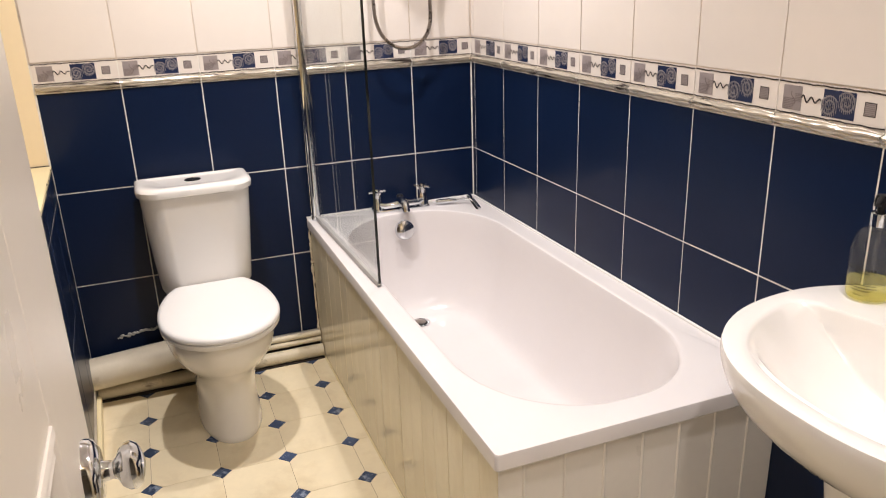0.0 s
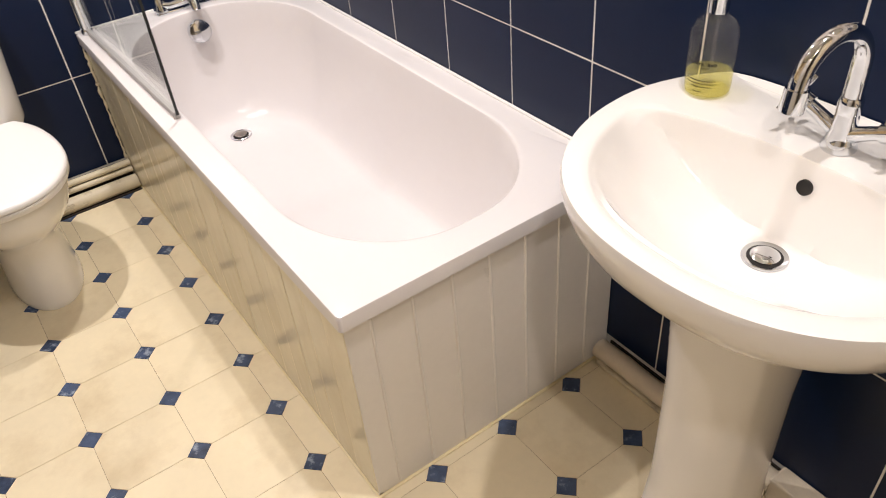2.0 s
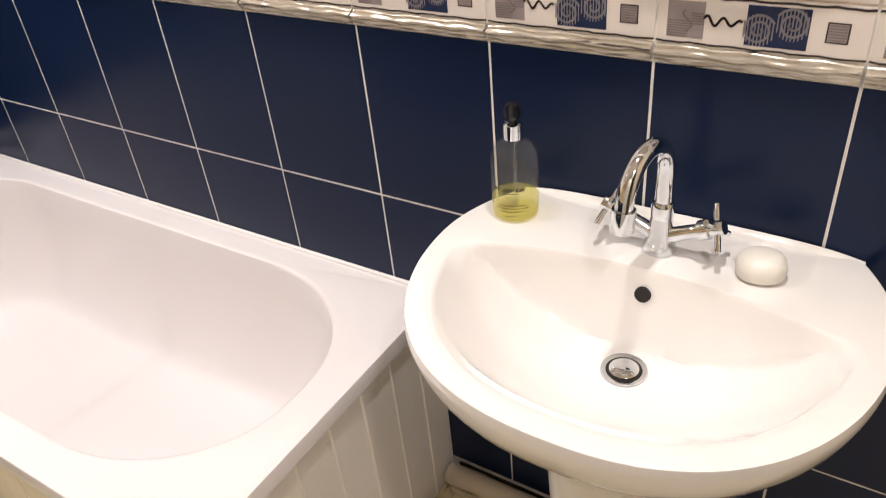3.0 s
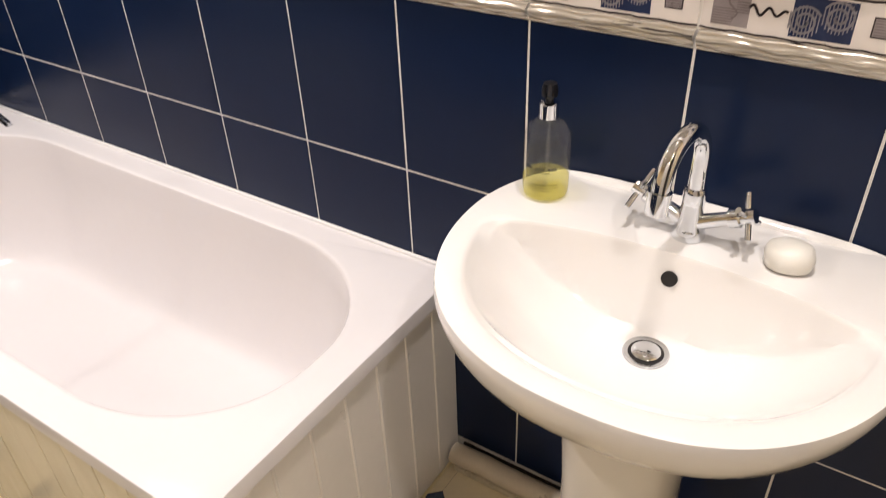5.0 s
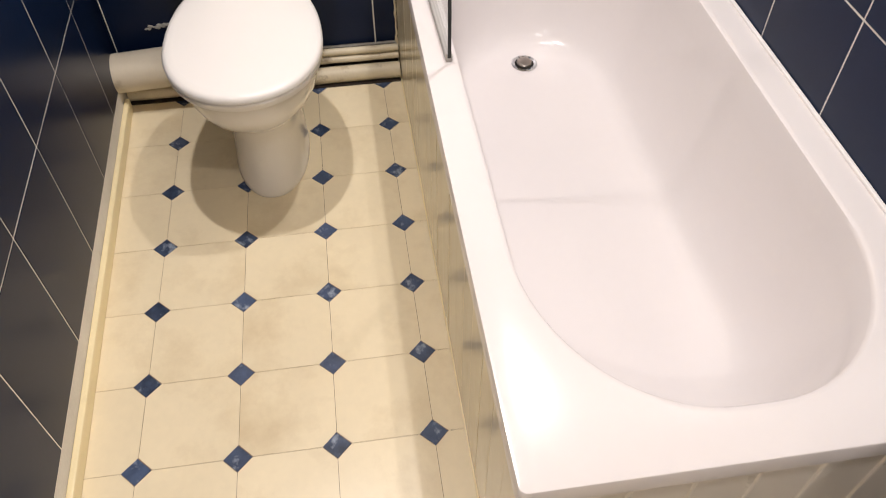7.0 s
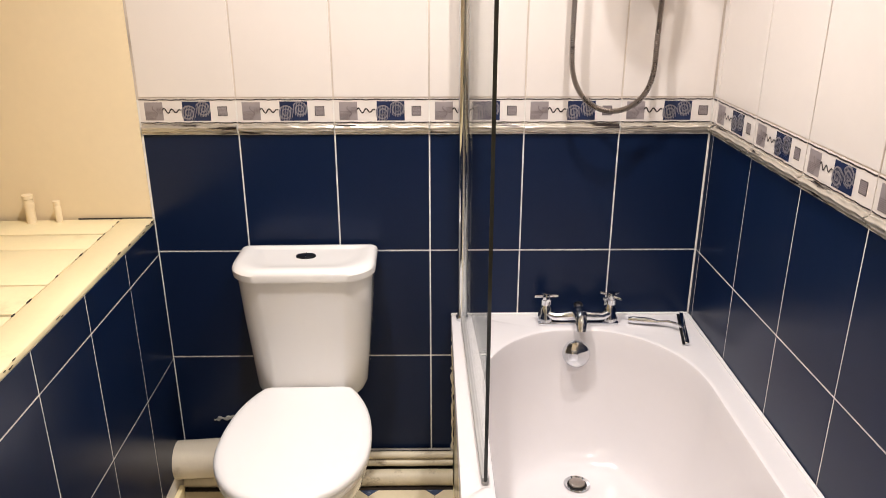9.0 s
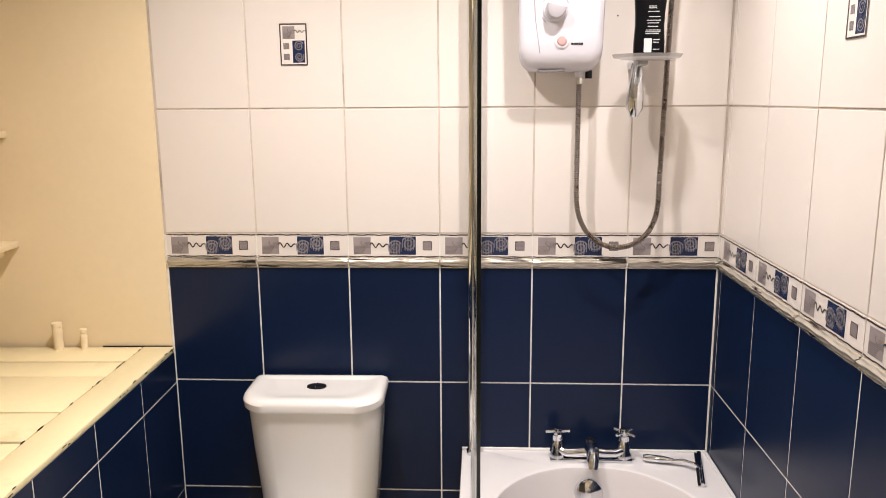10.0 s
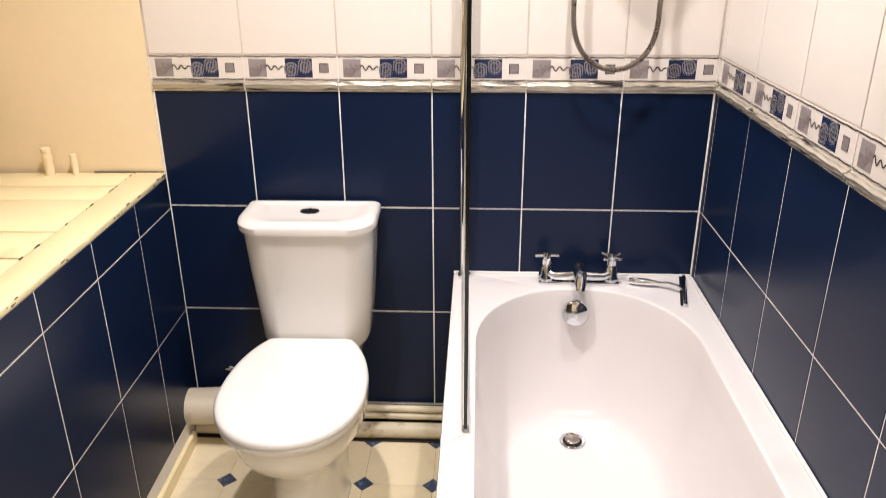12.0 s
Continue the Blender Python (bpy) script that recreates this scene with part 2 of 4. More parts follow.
def tube(points, radius, k=12, bm=None, mi=0):
    """Round tube along points; radius may be a list."""
    bm = bm or bmesh.new()
    pts = [Vector(p) for p in points]
    rad = radius if isinstance(radius, (list, tuple)) else [radius] * len(pts)
    up = Vector((0.13, 0.21, 0.97))
    rings = []
    for i, p in enumerate(pts):
        d = (pts[min(i + 1, len(pts) - 1)] - pts[max(i - 1, 0)]).normalized()
        if abs(d.dot(up)) > 0.95:
            up = Vector((0.97, 0.13, 0.21))
        a = d.cross(up).normalized()
        b = d.cross(a)
        up = -b if (-b).dot(up) > 0 else b
        a = d.cross(up).normalized()
        b = d.cross(a)
        rings.append([p + (a * math.cos(2 * math.pi * j / k) + b * math.sin(2 * math.pi * j / k)) * rad[i] for j in range(k)])
    return fix(loft(bm, rings, True, True, True, mi))


def arc(cx, cz, r, a0, a1, n=12):
    return [(cx + r * math.cos(radians(a0 + (a1 - a0) * i / n)), cz + r * math.sin(radians(a0 + (a1 - a0) * i / n))) for i in range(n + 1)]


def structure(ob, label, category="wall"):
    return tagged(ob, label, category, kind="structure")


# ---- structure: walls, floor, ceiling ----
FRONT = -2.90
wall_back = structure(link("wall_back", box(box(bmesh.new(), -2.25, 0.10, 0.0008, 0.12, 0.0, 1.16), -2.25, 0.10, 0.0024, 0.12, 1.16, CEILING, mi=1), [GROUT, SHADED_GROUT]), "bathroom wall of blue and white ceramic tiles with white grout")
wall_right = structure(link("wall_right", box(box(bmesh.new(), 0.0, -FRONT, 0.0008, 0.12, 0.0, 1.16), 0.0, -FRONT, 0.0024, 0.12, 1.16, CEILING, mi=1), [GROUT, SHADED_GROUT], m=pose(0, 0, 0, 0, 0, -90)), "bathroom wall of blue and white ceramic tiles with white grout")
LEFT_X, LEFT_TURN = -1.492, 2.0
wall_left = structure(link("wall_left", box(bmesh.new(), FRONT, -0.004, 0.0008, 0.06, 0.0, 0.826), GROUT, m=pose(LEFT_X, 0, 0, 0, 0, 90 + LEFT_TURN)), "low boxed wall faced with dark blue ceramic tiles")
structure(link("wall_alcove_back", box(bmesh.new(), -2.15, -1.497, -0.004, 0.0, 0.80, CEILING), PLASTER), "cream painted plaster wall above the boxed ledge")
structure(link("wall_alcove_left", box(bmesh.new(), -2.25, -2.15, FRONT, 0.0, 0.0, CEILING), PLASTER), "cream painted plaster wall of the alcove")
floor = structure(link("floor", box(bmesh.new(), -2.15, 0.0, FRONT - 0.12, 0.0, -0.1, -0.0012), VINYL_LINE), "cream vinyl floor with octagons and blue diamonds", "floor")
structure(link("ceiling", box(bmesh.new(), -2.25, 0.1, FRONT, 0.12, CEILING, CEILING + 0.1), CEILING_PAINT), "plain white painted ceiling", "ceiling")
DOOR_L, DOOR_R, DOOR_H = -1.300, -0.510, 2.02
bm = bmesh.new()
box(bm, -2.25, DOOR_L, FRONT - 0.12, FRONT, 0, CEILING)
box(bm, DOOR_R, 0.12, FRONT - 0.12, FRONT, 0, CEILING)
box(bm, DOOR_L, DOOR_R, FRONT - 0.12, FRONT, DOOR_H, CEILING)
structure(link("wall_front", bm, PLASTER), "cream painted wall with the doorway")
bm = bmesh.new()
box(bm, -2.2, 0.2, -4.3, -4.2, 0, CEILING)
box(bm, -2.3, -2.2, -4.2, FRONT - 0.12, 0, CEILING)
box(bm, 0.2, 0.3, -4.2, FRONT - 0.12, 0, CEILING)
structure(link("wall_hall", bm, HALL), "plain painted hall walls beyond the doorway")
structure(link("floor_hall", boxed(-2.2, 0.2, -4.2, FRONT - 0.12, -0.1, -0.002), HALL), "plain hall floor", "floor")
structure(link("ceiling_hall", boxed(-2.3, 0.3, -4.3, FRONT, CEILING, CEILING + 0.1), CEILING_PAINT), "plain hall ceiling", "ceiling")

# ---- downlights ----
def downlight(x, y, watts, spread):
    ob = thing("downlight", (x, y, CEILING), "round recessed ceiling downlight with chrome ring", "ceiling light", "ceiling downlights")
    part("bezel", lathe([(0.028, -0.001), (0.030, -0.006), (0.042, -0.005), (0.045, -0.001)]), CHROME, ob)
    part("lens", lathe([(0.027, -0.001), (0.026, -0.003)]), LAMP_GLOW, ob)
    d = bpy.data.lights.new("downlight_beam", "SPOT")
    d.energy, d.color, d.shadow_soft_size, d.spot_size, d.spot_blend = watts, LAMP_COLOUR, 0.026, radians(spread), 1.0
    lo = new("downlight_beam", d)
    lo.matrix_basis = pose(x, y, CEILING - 0.03)


for lamp in LAMPS:
    downlight(*lamp)

# ---- wall tiles ----
PITCH = 0.2515
GAP = 0.0041
MESHES = {}


def tile_mesh(w, h, material):
    key = (round(w, 4), round(h, 4), material.name)
    if key not in MESHES:
        c, t = 0.0008, 0.002
        a, b = w / 2, h / 2
        v = [(-a, 0.003, -b), (a, 0.003, -b), (a, 0.003, b), (-a, 0.003, b), (-a, 0.0006, -b), (a, 0.0006, -b), (a, 0.0006, b), (-a, 0.0006, b),
             (-a + c, 0, -b + c), (a - c, 0, -b + c), (a - c, 0, b - c), (-a + c, 0, b - c)]
        f = [(8, 9, 10, 11)] + [(i, (i + 1) % 4, 4 + (i + 1) % 4, 4 + i) for i in range(4)] + [(4 + i, 4 + (i + 1) % 4, 8 + (i + 1) % 4, 8 + i) for i in range(4)]
        me = bpy.data.meshes.new("tile")
        me.from_pydata(v, [], f)
        me.materials.append(material)
        MESHES[key] = me
    return MESHES[key]


def tile(wall, u0, u1, z0, z1, material, name="tile"):
    ob = new(name, tile_mesh(u1 - u0 - GAP, z1 - z0 - GAP, material))
    ob.parent = wall
    jit = random.uniform(-0.0004, 0.0)
    ob.matrix_basis = pose((u0 + u1) / 2, jit, (z0 + z1) / 2, random.uniform(-0.10, 0.10), 0, random.uniform(-0.12, 0.12))
    return ob


ROWS_BLUE = [(0.092, 0.415), (0.415, 0.743), (0.743, 1.071)]
ROWS_WHITE = [(1.165, 1.497), (1.497, 1.829), (1.829, 2.161), (2.161, CEILING)]


def ribbon(bm, pts, w, y, mi):
    """Flat painted line along points in the tile's plane."""
    for k in range(len(pts) - 1):
        a, b = Vector(pts[k]), Vector(pts[k + 1])
        d = (b - a).normalized()
        nrm = Vector((-d.y, d.x)) * w / 2
        q = [a - nrm - d * w * 0.2, b - nrm + d * w * 0.2, b + nrm + d * w * 0.2, a + nrm - d * w * 0.2]
        bm.faces.new([bm.verts.new((p.x, y, p.y)) for p in q]).material_index = mi


def plate(bm, x0, x1, z0, z1, y, mi):
    bm.faces.new([bm.verts.new(p) for p in ((x0, y, z0), (x1, y, z0), (x1, y, z1), (x0, y, z1))]).material_index = mi


def spiral(cx, cz, r, turns, sense, start):
    return [(cx + r * (1 - 0.82 * i / 34) * math.cos(start + sense * turns * 2 * math.pi * i / 34), cz + r * (1 - 0.82 * i / 34) * math.sin(start + sense * turns * 2 * math.pi * i / 34)) for i in range(35)]


def motif_bm(bm, x, z, s, kind):
    """One glazed motif centred at x, z; s is its size."""
    if kind == "grey":
        plate(bm, x - s / 2, x + s / 2, z - s / 2, z + s / 2, -0.0004, 1)
        for i in range(7):
            ribbon(bm, [(x - s * 0.48, z - s * 0.46 + i * s * 0.07), (x + s * (0.05 + 0.02 * i), z - s * 0.46 + i * s * 0.07)], s * 0.03, -0.0007, 5)
        for i in range(5):
            ribbon(bm, [(x + s * 0.15, z - s * 0.1 + i * s * 0.07), (x + s * 0.48, z - s * 0.1 + i * s * 0.07)], s * 0.03, -0.0007, 5)
        ribbon(bm, [(x + s * 0.05 + s * 0.13 * math.sin(i * 0.8), z - s * 0.3 + i * s * 0.08) for i in range(8)], s * 0.045, -0.0008, 5)
    if kind == "squiggle":
        ribbon(bm, [(x - s * 0.5 + s * i / 28, z + s * 0.02 + s * 0.15 * math.sin(i * 0.52 + 0.4) * (1 - i / 52)) for i in range(29)], s * 0.07, -0.0007, 3)
    if kind == "blue":
        plate(bm, x - s * 0.72, x + s * 0.72, z - s / 2, z + s / 2, -0.0004, 2)
        for cx, cz, sense, st in ((x - s * 0.42, z - s * 0.10, 1, 0.5), (x + s * 0.34, z + s * 0.10, -1, 2.6)):
            r = s * 0.40
            for i in range(9):
                xx = cx - r * 0.85 + i * r * 0.21
                hh = math.sqrt(max(0, r * r - (xx - cx) ** 2))
                ribbon(bm, [(xx, cz - hh), (xx, cz + hh)], s * 0.032, -0.0007, 4)
            ribbon(bm, spiral(cx, cz, r, 2.0, sense, st), s * 0.06, -0.0009, 4)
    if kind == "small":
        plate(bm, x - s / 2, x + s / 2, z - s / 2, z + s / 2, -0.0004, 3)
        plate(bm, x - s * 0.43, x + s * 0.43, z - s * 0.43, z + s * 0.43, -0.0006, 1)
        for i in range(6):
            ribbon(bm, [(x - s * 0.38, z - s * 0.34 + i * s * 0.136), (x + s * 0.38, z - s * 0.34 + i * s * 0.136)], s * 0.05, -0.0008, 5)


MOTIF_MATS = [WHITE_TILE, MOTIF_GREY, MOTIF_BLUE, MOTIF_LINE, MOTIF_PALE, MOTIF_MID]


def wavy_line(bm, x0, x1, z, w, seed):
    pts = [(x0 + (x1 - x0) * i / 24, z + 0.0006 * math.sin(i * 1.3 + seed) + 0.0004 * math.sin(i * 2.9 + seed)) for i in range(25)]
    ribbon(bm, pts, w, -0.0006, 3)


def border_mesh(w):
    """Patterned border tile with its printed motifs, cut to the width w."""
    key = ("border", round(w, 3))
    if key in MESHES:
        return MESHES[key]
    bm = bmesh.new()
    a = w / 2
    box(bm, -a, a, 0.0, 0.003, -0.0325, 0.0325)
    for kind, u, s in (("grey", 0.036, 0.047), ("squiggle", 0.082, 0.046), ("blue", 0.146, 0.050), ("small", 0.213, 0.025)):
        if u + s * 0.72 < w:
            motif_bm(bm, -a + u, 0.0, s, kind)
    wavy_line(bm, -a, a, 0.0295, 0.0030, 0.4)
    wavy_line(bm, -a, a, -0.0300, 0.0026, 2.0)
    me = bpy.data.meshes.new("border_tile")
    bm.to_mesh(me)
    bm.free()
    for x in MOTIF_MATS:
        me.materials.append(x)
    MESHES[key] = me
    return me


def dado_mesh(w):
    """Rounded moulded strip tile."""
    key = ("dado", round(w, 3))
    if key not in MESHES:
        bm = bmesh.new()
        prof = [(0.003, -0.0125), (-0.004, -0.0122), (-0.0055, -0.0100), (-0.0035, -0.0075), (-0.0095, -0.0045), (-0.0115, -0.0015), (-0.0085, 0.0008), (-0.0125, 0.0030), (-0.0120, 0.0065), (-0.0050, 0.0085), (-0.0065, 0.0105), (-0.002, 0.0125), (0.003, 0.0125)]
        loft(bm, [[(x, y + 0.0009 * math.sin(x * 130 + z * 420), z + 0.0011 * math.sin(x * 75 + z * 160)) for y, z in prof] for x in np.linspace(-w / 2, w / 2, 30)], False)
        fix(bm)
        me = bpy.data.meshes.new("dado_tile")
        bm.to_mesh(me)
        bm.free()
        me.materials.append(DADO)
        me.shade_smooth()
        MESHES[key] = me
    return MESHES[key]


def deco_tile(wall, u, z):
    """Framed printed panel in the middle of a plain tile."""
    bm = bmesh.new()
    w, h = 0.068, 0.102
    box(bm, -w / 2, w / 2, -0.0003, 0.001, -h / 2, h / 2)
    for p in ([(-w / 2, -h / 2), (w / 2, -h / 2), (w / 2, h / 2), (-w / 2, h / 2), (-w / 2, -h / 2)],):
        ribbon(bm, p, 0.0032, -0.0010, 3)
    motif_bm(bm, -0.012, 0.030, 0.032, "grey")
    motif_bm(bm, 0.017, 0.032, 0.026, "squiggle")
    motif_bm(bm, -0.019, -0.004, 0.015, "small")
    motif_bm(bm, -0.019, -0.031, 0.015, "small")
    plate(bm, -0.003, 0.029, -0.046, 0.010, -0.0004, 2)
    for cz, sn in ((-0.004, 1), (-0.031, -1)):
        ribbon(bm, spiral(0.014, cz, 0.0125, 2, sn, 0.5), 0.0026, -0.0009, 4)
    ob = link("decorated_panel", bm, MOTIF_MATS, wall, "printed grey and blue motif panel", m=pose(u, -0.001, z))
    return ob


def tile_wall(wall, edges, foot):
    for u0, u1 in zip(edges, edges[1:]):
        for z0, z1 in [(foot, ROWS_BLUE[0][1])] + ROWS_BLUE[1:]:
            tile(wall, u0, u1, z0, z1, BLUE)
        w = u1 - u0 - GAP
        ob = new("border_tile", border_mesh(w))
        ob.parent, ob.matrix_basis = wall, pose((u0 + u1) / 2, -0.001, 1.131)
        ob = new("dado_tile", dado_mesh(w))
        ob.parent, ob.matrix_basis = wall, pose((u0 + u1) / 2, 0, 1.0845)
        for z0, z1 in ROWS_WHITE:
            tile(wall, u0, u1, z0, z1, WHITE_TILE)


BACK_EDGES = [-1.493, -1.2415, -0.99, -0.7415, -0.4925, -0.241, -0.002]
tile_wall(wall_back, BACK_EDGES, 0.092)
RIGHT_EDGES = [0.002, 0.029] + [0.280 + PITCH * i for i in range(11)]
RIGHT_EDGES[-1] = -FRONT
tile_wall(wall_right, RIGHT_EDGES, 0.056)
deco_tile(wall_back, -1.116, 1.660)
deco_tile(wall_right, 0.655, 1.667)

LEFT_EDGES = [FRONT] + [-0.239 - PITCH * i for i in range(10, -1, -1)] + [-0.004]
for u0, u1 in zip(LEFT_EDGES, LEFT_EDGES[1:]):
    for z0, z1 in ((0.085, 0.410), (0.410, 0.735), (0.735, 0.828)):
        tile(wall_left, u0, u1, z0, z1, BLUE)

# ---- vinyl pieces ----
FP = 0.1985
FX, FY = -0.733, -0.275


def flat_mesh(name, pts, material):
    me = bpy.data.meshes.new(name)
    k = len(pts)
    v = [(x, y, 0.0) for x, y in pts] + [(x, y, -0.003) for x, y in pts]
    me.from_pydata(v, [], [tuple(range(k))] + [(i, k + i, k + (i + 1) % k, (i + 1) % k) for i in range(k)])
    me.materials.append(material)
    return me


h, c, g = FP / 2, 0.0300, 0.0006
OCT = flat_mesh("vinyl_octagon", [(h - g, -h + c), (h - g, h - c), (h - c, h - g), (-h + c, h - g), (-h + g, h - c), (-h + g, -h + c), (-h + c, -h + g), (h - c, -h + g)], VINYL)
DIA = flat_mesh("vinyl_diamond", [(c - 0.0012, 0), (0, c - 0.0012), (-c + 0.0012, 0), (0, -c + 0.0012)], DIAMOND)
for i in range(-4, 5):
    for j in range(-1, 14):
        x, y = FX - FP * i + 0.0011 * j * -1, FY - FP * j
        if -1.53 < x < 0.02 and y > FRONT and not (x > -0.60 and y > -1.55):
            ob = new("vinyl_diamond", DIA)
            ob.parent, ob.matrix_basis = floor, pose(x, y, 0.0004)
        x, y = x - FP / 2, y - FP / 2
        if -1.62 < x < 0.1 and y > FRONT - 0.06 and not (x > -0.56 and y > -1.5):
            ob = new("vinyl_octagon", OCT)
            ob.parent, ob.matrix_basis = floor, pose(x, y, 0.0)

# ---- skirting batten ----
structure(link("baseboard", box(bmesh.new(), FRONT, -0.10, -0.015, 0.0, 0.0, 0.042, 0.004), CREAM_GLOSS, m=pose(LEFT_X, 0, 0.0, 0, 0, 90 + LEFT_TURN)), "cream painted timber skirting batten at the foot of the tiles", "skirting")

# ---- ledge ----
ledge = thing("ledge", (LEFT_X, 0, 0.828), "cream painted boarded ledge on top of the tiled boxing", "ledge", rz=LEFT_TURN)
# dark sheet added below the boards as shade in their open joints
part("underlay", boxed(-0.56, -0.004, FRONT + 0.05, -0.006, 0.0, 0.006), DARK, ledge)
part("edge_board", boxed(-0.085, 0.0015, FRONT + 0.05, -0.006, 0.0, 0.014, 0.003), CREAM_GLOSS, ledge)
yy = -0.006
for wdt in (0.125, 0.112, 0.225, 0.15, 0.14, 0.15, 0.14, 0.15, 0.14, 0.15, 0.14, 0.15, 0.14, 0.15, 0.14, 0.15):
    if yy - wdt < FRONT + 0.05:
        break
    part("board", boxed(-0.56, -0.088, yy - wdt + 0.0065, yy, 0.0, 0.012 + random.uniform(0, 0.002), 0.002), CREAM_GLOSS, ledge)
    yy -= wdt

rng = random.Random(21)
bm = bmesh.new()
for i in range(64):
    along = -0.02 - 2.3 * rng.random() ** 1.5
    edge = rng.random() < 0.65
    place = (0.0012 if edge else -0.0865, along, rng.uniform(0.004, 0.014) if edge else 0.0135)
    bmesh.ops.create_icosphere(bm, subdivisions=1, radius=1.0, matrix=Matrix.LocRotScale(place, None, (rng.uniform(0.0008, 0.0022), rng.uniform(0.003, 0.014), rng.uniform(0.0008, 0.0025))))
tagged(part("paint_chip", bm, GRIME_SHADE, ledge), "dark chipped spots along the worn edge", kind="stuff")
part("wall_joint", boxed(-0.20, -0.004, -0.0075, -0.0055, 0.010, 0.0165), GRIME_SHADE, ledge, "dark open joint against the plaster")

# ---- bath ----
BATH_W, BATH_L, RIM = 0.683, 1.650, 0.547


def rounded(x0, x1, y0, y1, z, rx, ry, k=16, e=2.0):
    """Rounded rectangle, counter-clockwise, corners of k steps."""
    out = []
    for cx, cy, a0 in ((x1 - rx, y1 - ry, 0), (x0 + rx, y1 - ry, 90), (x0 + rx, y0 + ry, 180), (x1 - rx, y0 + ry, 270)):
        for i in range(k):
            a = radians(a0 + 90 * i / (k - 1))
            c, s = math.cos(a), math.sin(a)
            out.append((cx + math.copysign(abs(c) ** (2 / e), c) * rx, cy + math.copysign(abs(s) ** (2 / e), s) * ry, z))
    return out


def make_bath():
    ob = thing("bathtub", (0, 0, 0), "white acrylic bathtub with rounded inner bowl, boxed in painted boards", "bathtub")
    bm = bmesh.new()
    W, L = -BATH_W, -BATH_L
    rings = [rounded(W + 0.03, 0.0, L + 0.03, 0.0, RIM - 0.042, 0.004, 0.004),
             rounded(W + 0.004, 0.0, L + 0.004, 0.0, RIM - 0.038, 0.006, 0.006),
             rounded(W, 0.0, L, 0.0, RIM - 0.034, 0.008, 0.008),
             rounded(W, 0.0, L, 0.0, RIM - 0.006, 0.010, 0.010),
             rounded(W + 0.002, 0.0, L + 0.002, 0.0, RIM - 0.001, 0.012, 0.012),
             rounded(W + 0.007, 0.0, L + 0.007, 0.0, RIM, 0.014, 0.014)]
    top = (-0.616, -0.070, -1.572, -0.102)
    low = (-0.512, -0.178, -1.320, -0.245)

    def mix(t, s, z, ext=0.0):
        v = [a + (b - a) * (t if k != 2 else t ** 0.85) for k, (a, b) in enumerate(zip(top, low))]
        return rounded(v[0] - ext, v[1] + ext, v[2] - ext, v[3] + ext, z, (v[1] - v[0]) * (0.46 - 0.08 * s) + ext, 0.30 - 0.14 * s + ext)

    rings += [mix(0, 0, RIM - 0.0005, 0.010), mix(0, 0, RIM - 0.001, 0.003), mix(0, 0, RIM - 0.003, 0.0), mix(0.006, 0, RIM - 0.010, -0.001)]
    for t in (0.02, 0.04, 0.07, 0.10, 0.14, 0.18, 0.23, 0.28, 0.34, 0.40, 0.47, 0.54, 0.62, 0.70, 0.80, 0.90, 1.0):
        rings.append(mix(t, t, RIM - 0.012 - (RIM - 0.012 - 0.165) * (1 - (1 - t) ** 3.0) ** 0.62))
    last = mix(1.0, 1.0, 0.165)
    cx, cy = sum(p[0] for p in last) / len(last), sum(p[1] for p in last) / len(last)
    for q in (0.7, 0.4, 0.1):
        rings.append([(cx + (p[0] - cx) * q, cy + (p[1] - cy) * q, 0.165) for p in last])
    loft(bm, rings, True, False, True)
    part("tub", fix(bm), ACRYLIC, ob)
    # silicone bead along the walls
    part("sealant", box(box(bmesh.new(), -BATH_W, -0.004, -0.010, -0.001, RIM - 0.002, RIM + 0.006, 0.003), -0.010, -0.001, -BATH_L, -0.012, RIM - 0.002, RIM + 0.006, 0.003), SEAT, ob)
    waste = part("waste", lathe([(0.0, 0.166), (0.034, 0.166), (0.036, 0.168), (0.033, 0.170), (0.026, 0.167), (0.024, 0.161)], cx=-0.346, cy=-0.275, caps=False), CHROME, ob, "chrome bath waste ring")
    part("plug_hole", lathe([(0.0, 0.1672), (0.0275, 0.1672), (0.0275, 0.1662)], cx=-0.346, cy=-0.275, caps=False), DARK, waste)
    part("plug", lathe([(0.0, 0.176), (0.016, 0.1755), (0.021, 0.173), (0.021, 0.169), (0.0, 0.169)], cx=-0.346, cy=-0.275, caps=False), STEEL, waste)
    # overflow on the sloping tap end
    part("overflow_cover", lathe([(0.0, 0.014), (0.022, 0.0135), (0.034, 0.010), (0.038, 0.004), (0.038, -0.006)], caps=False), CHROME, ob, "round chrome overflow cover", m=pose(-0.342, -0.132, 0.488, 76, 0, 0))
    return ob


bath = make_bath()


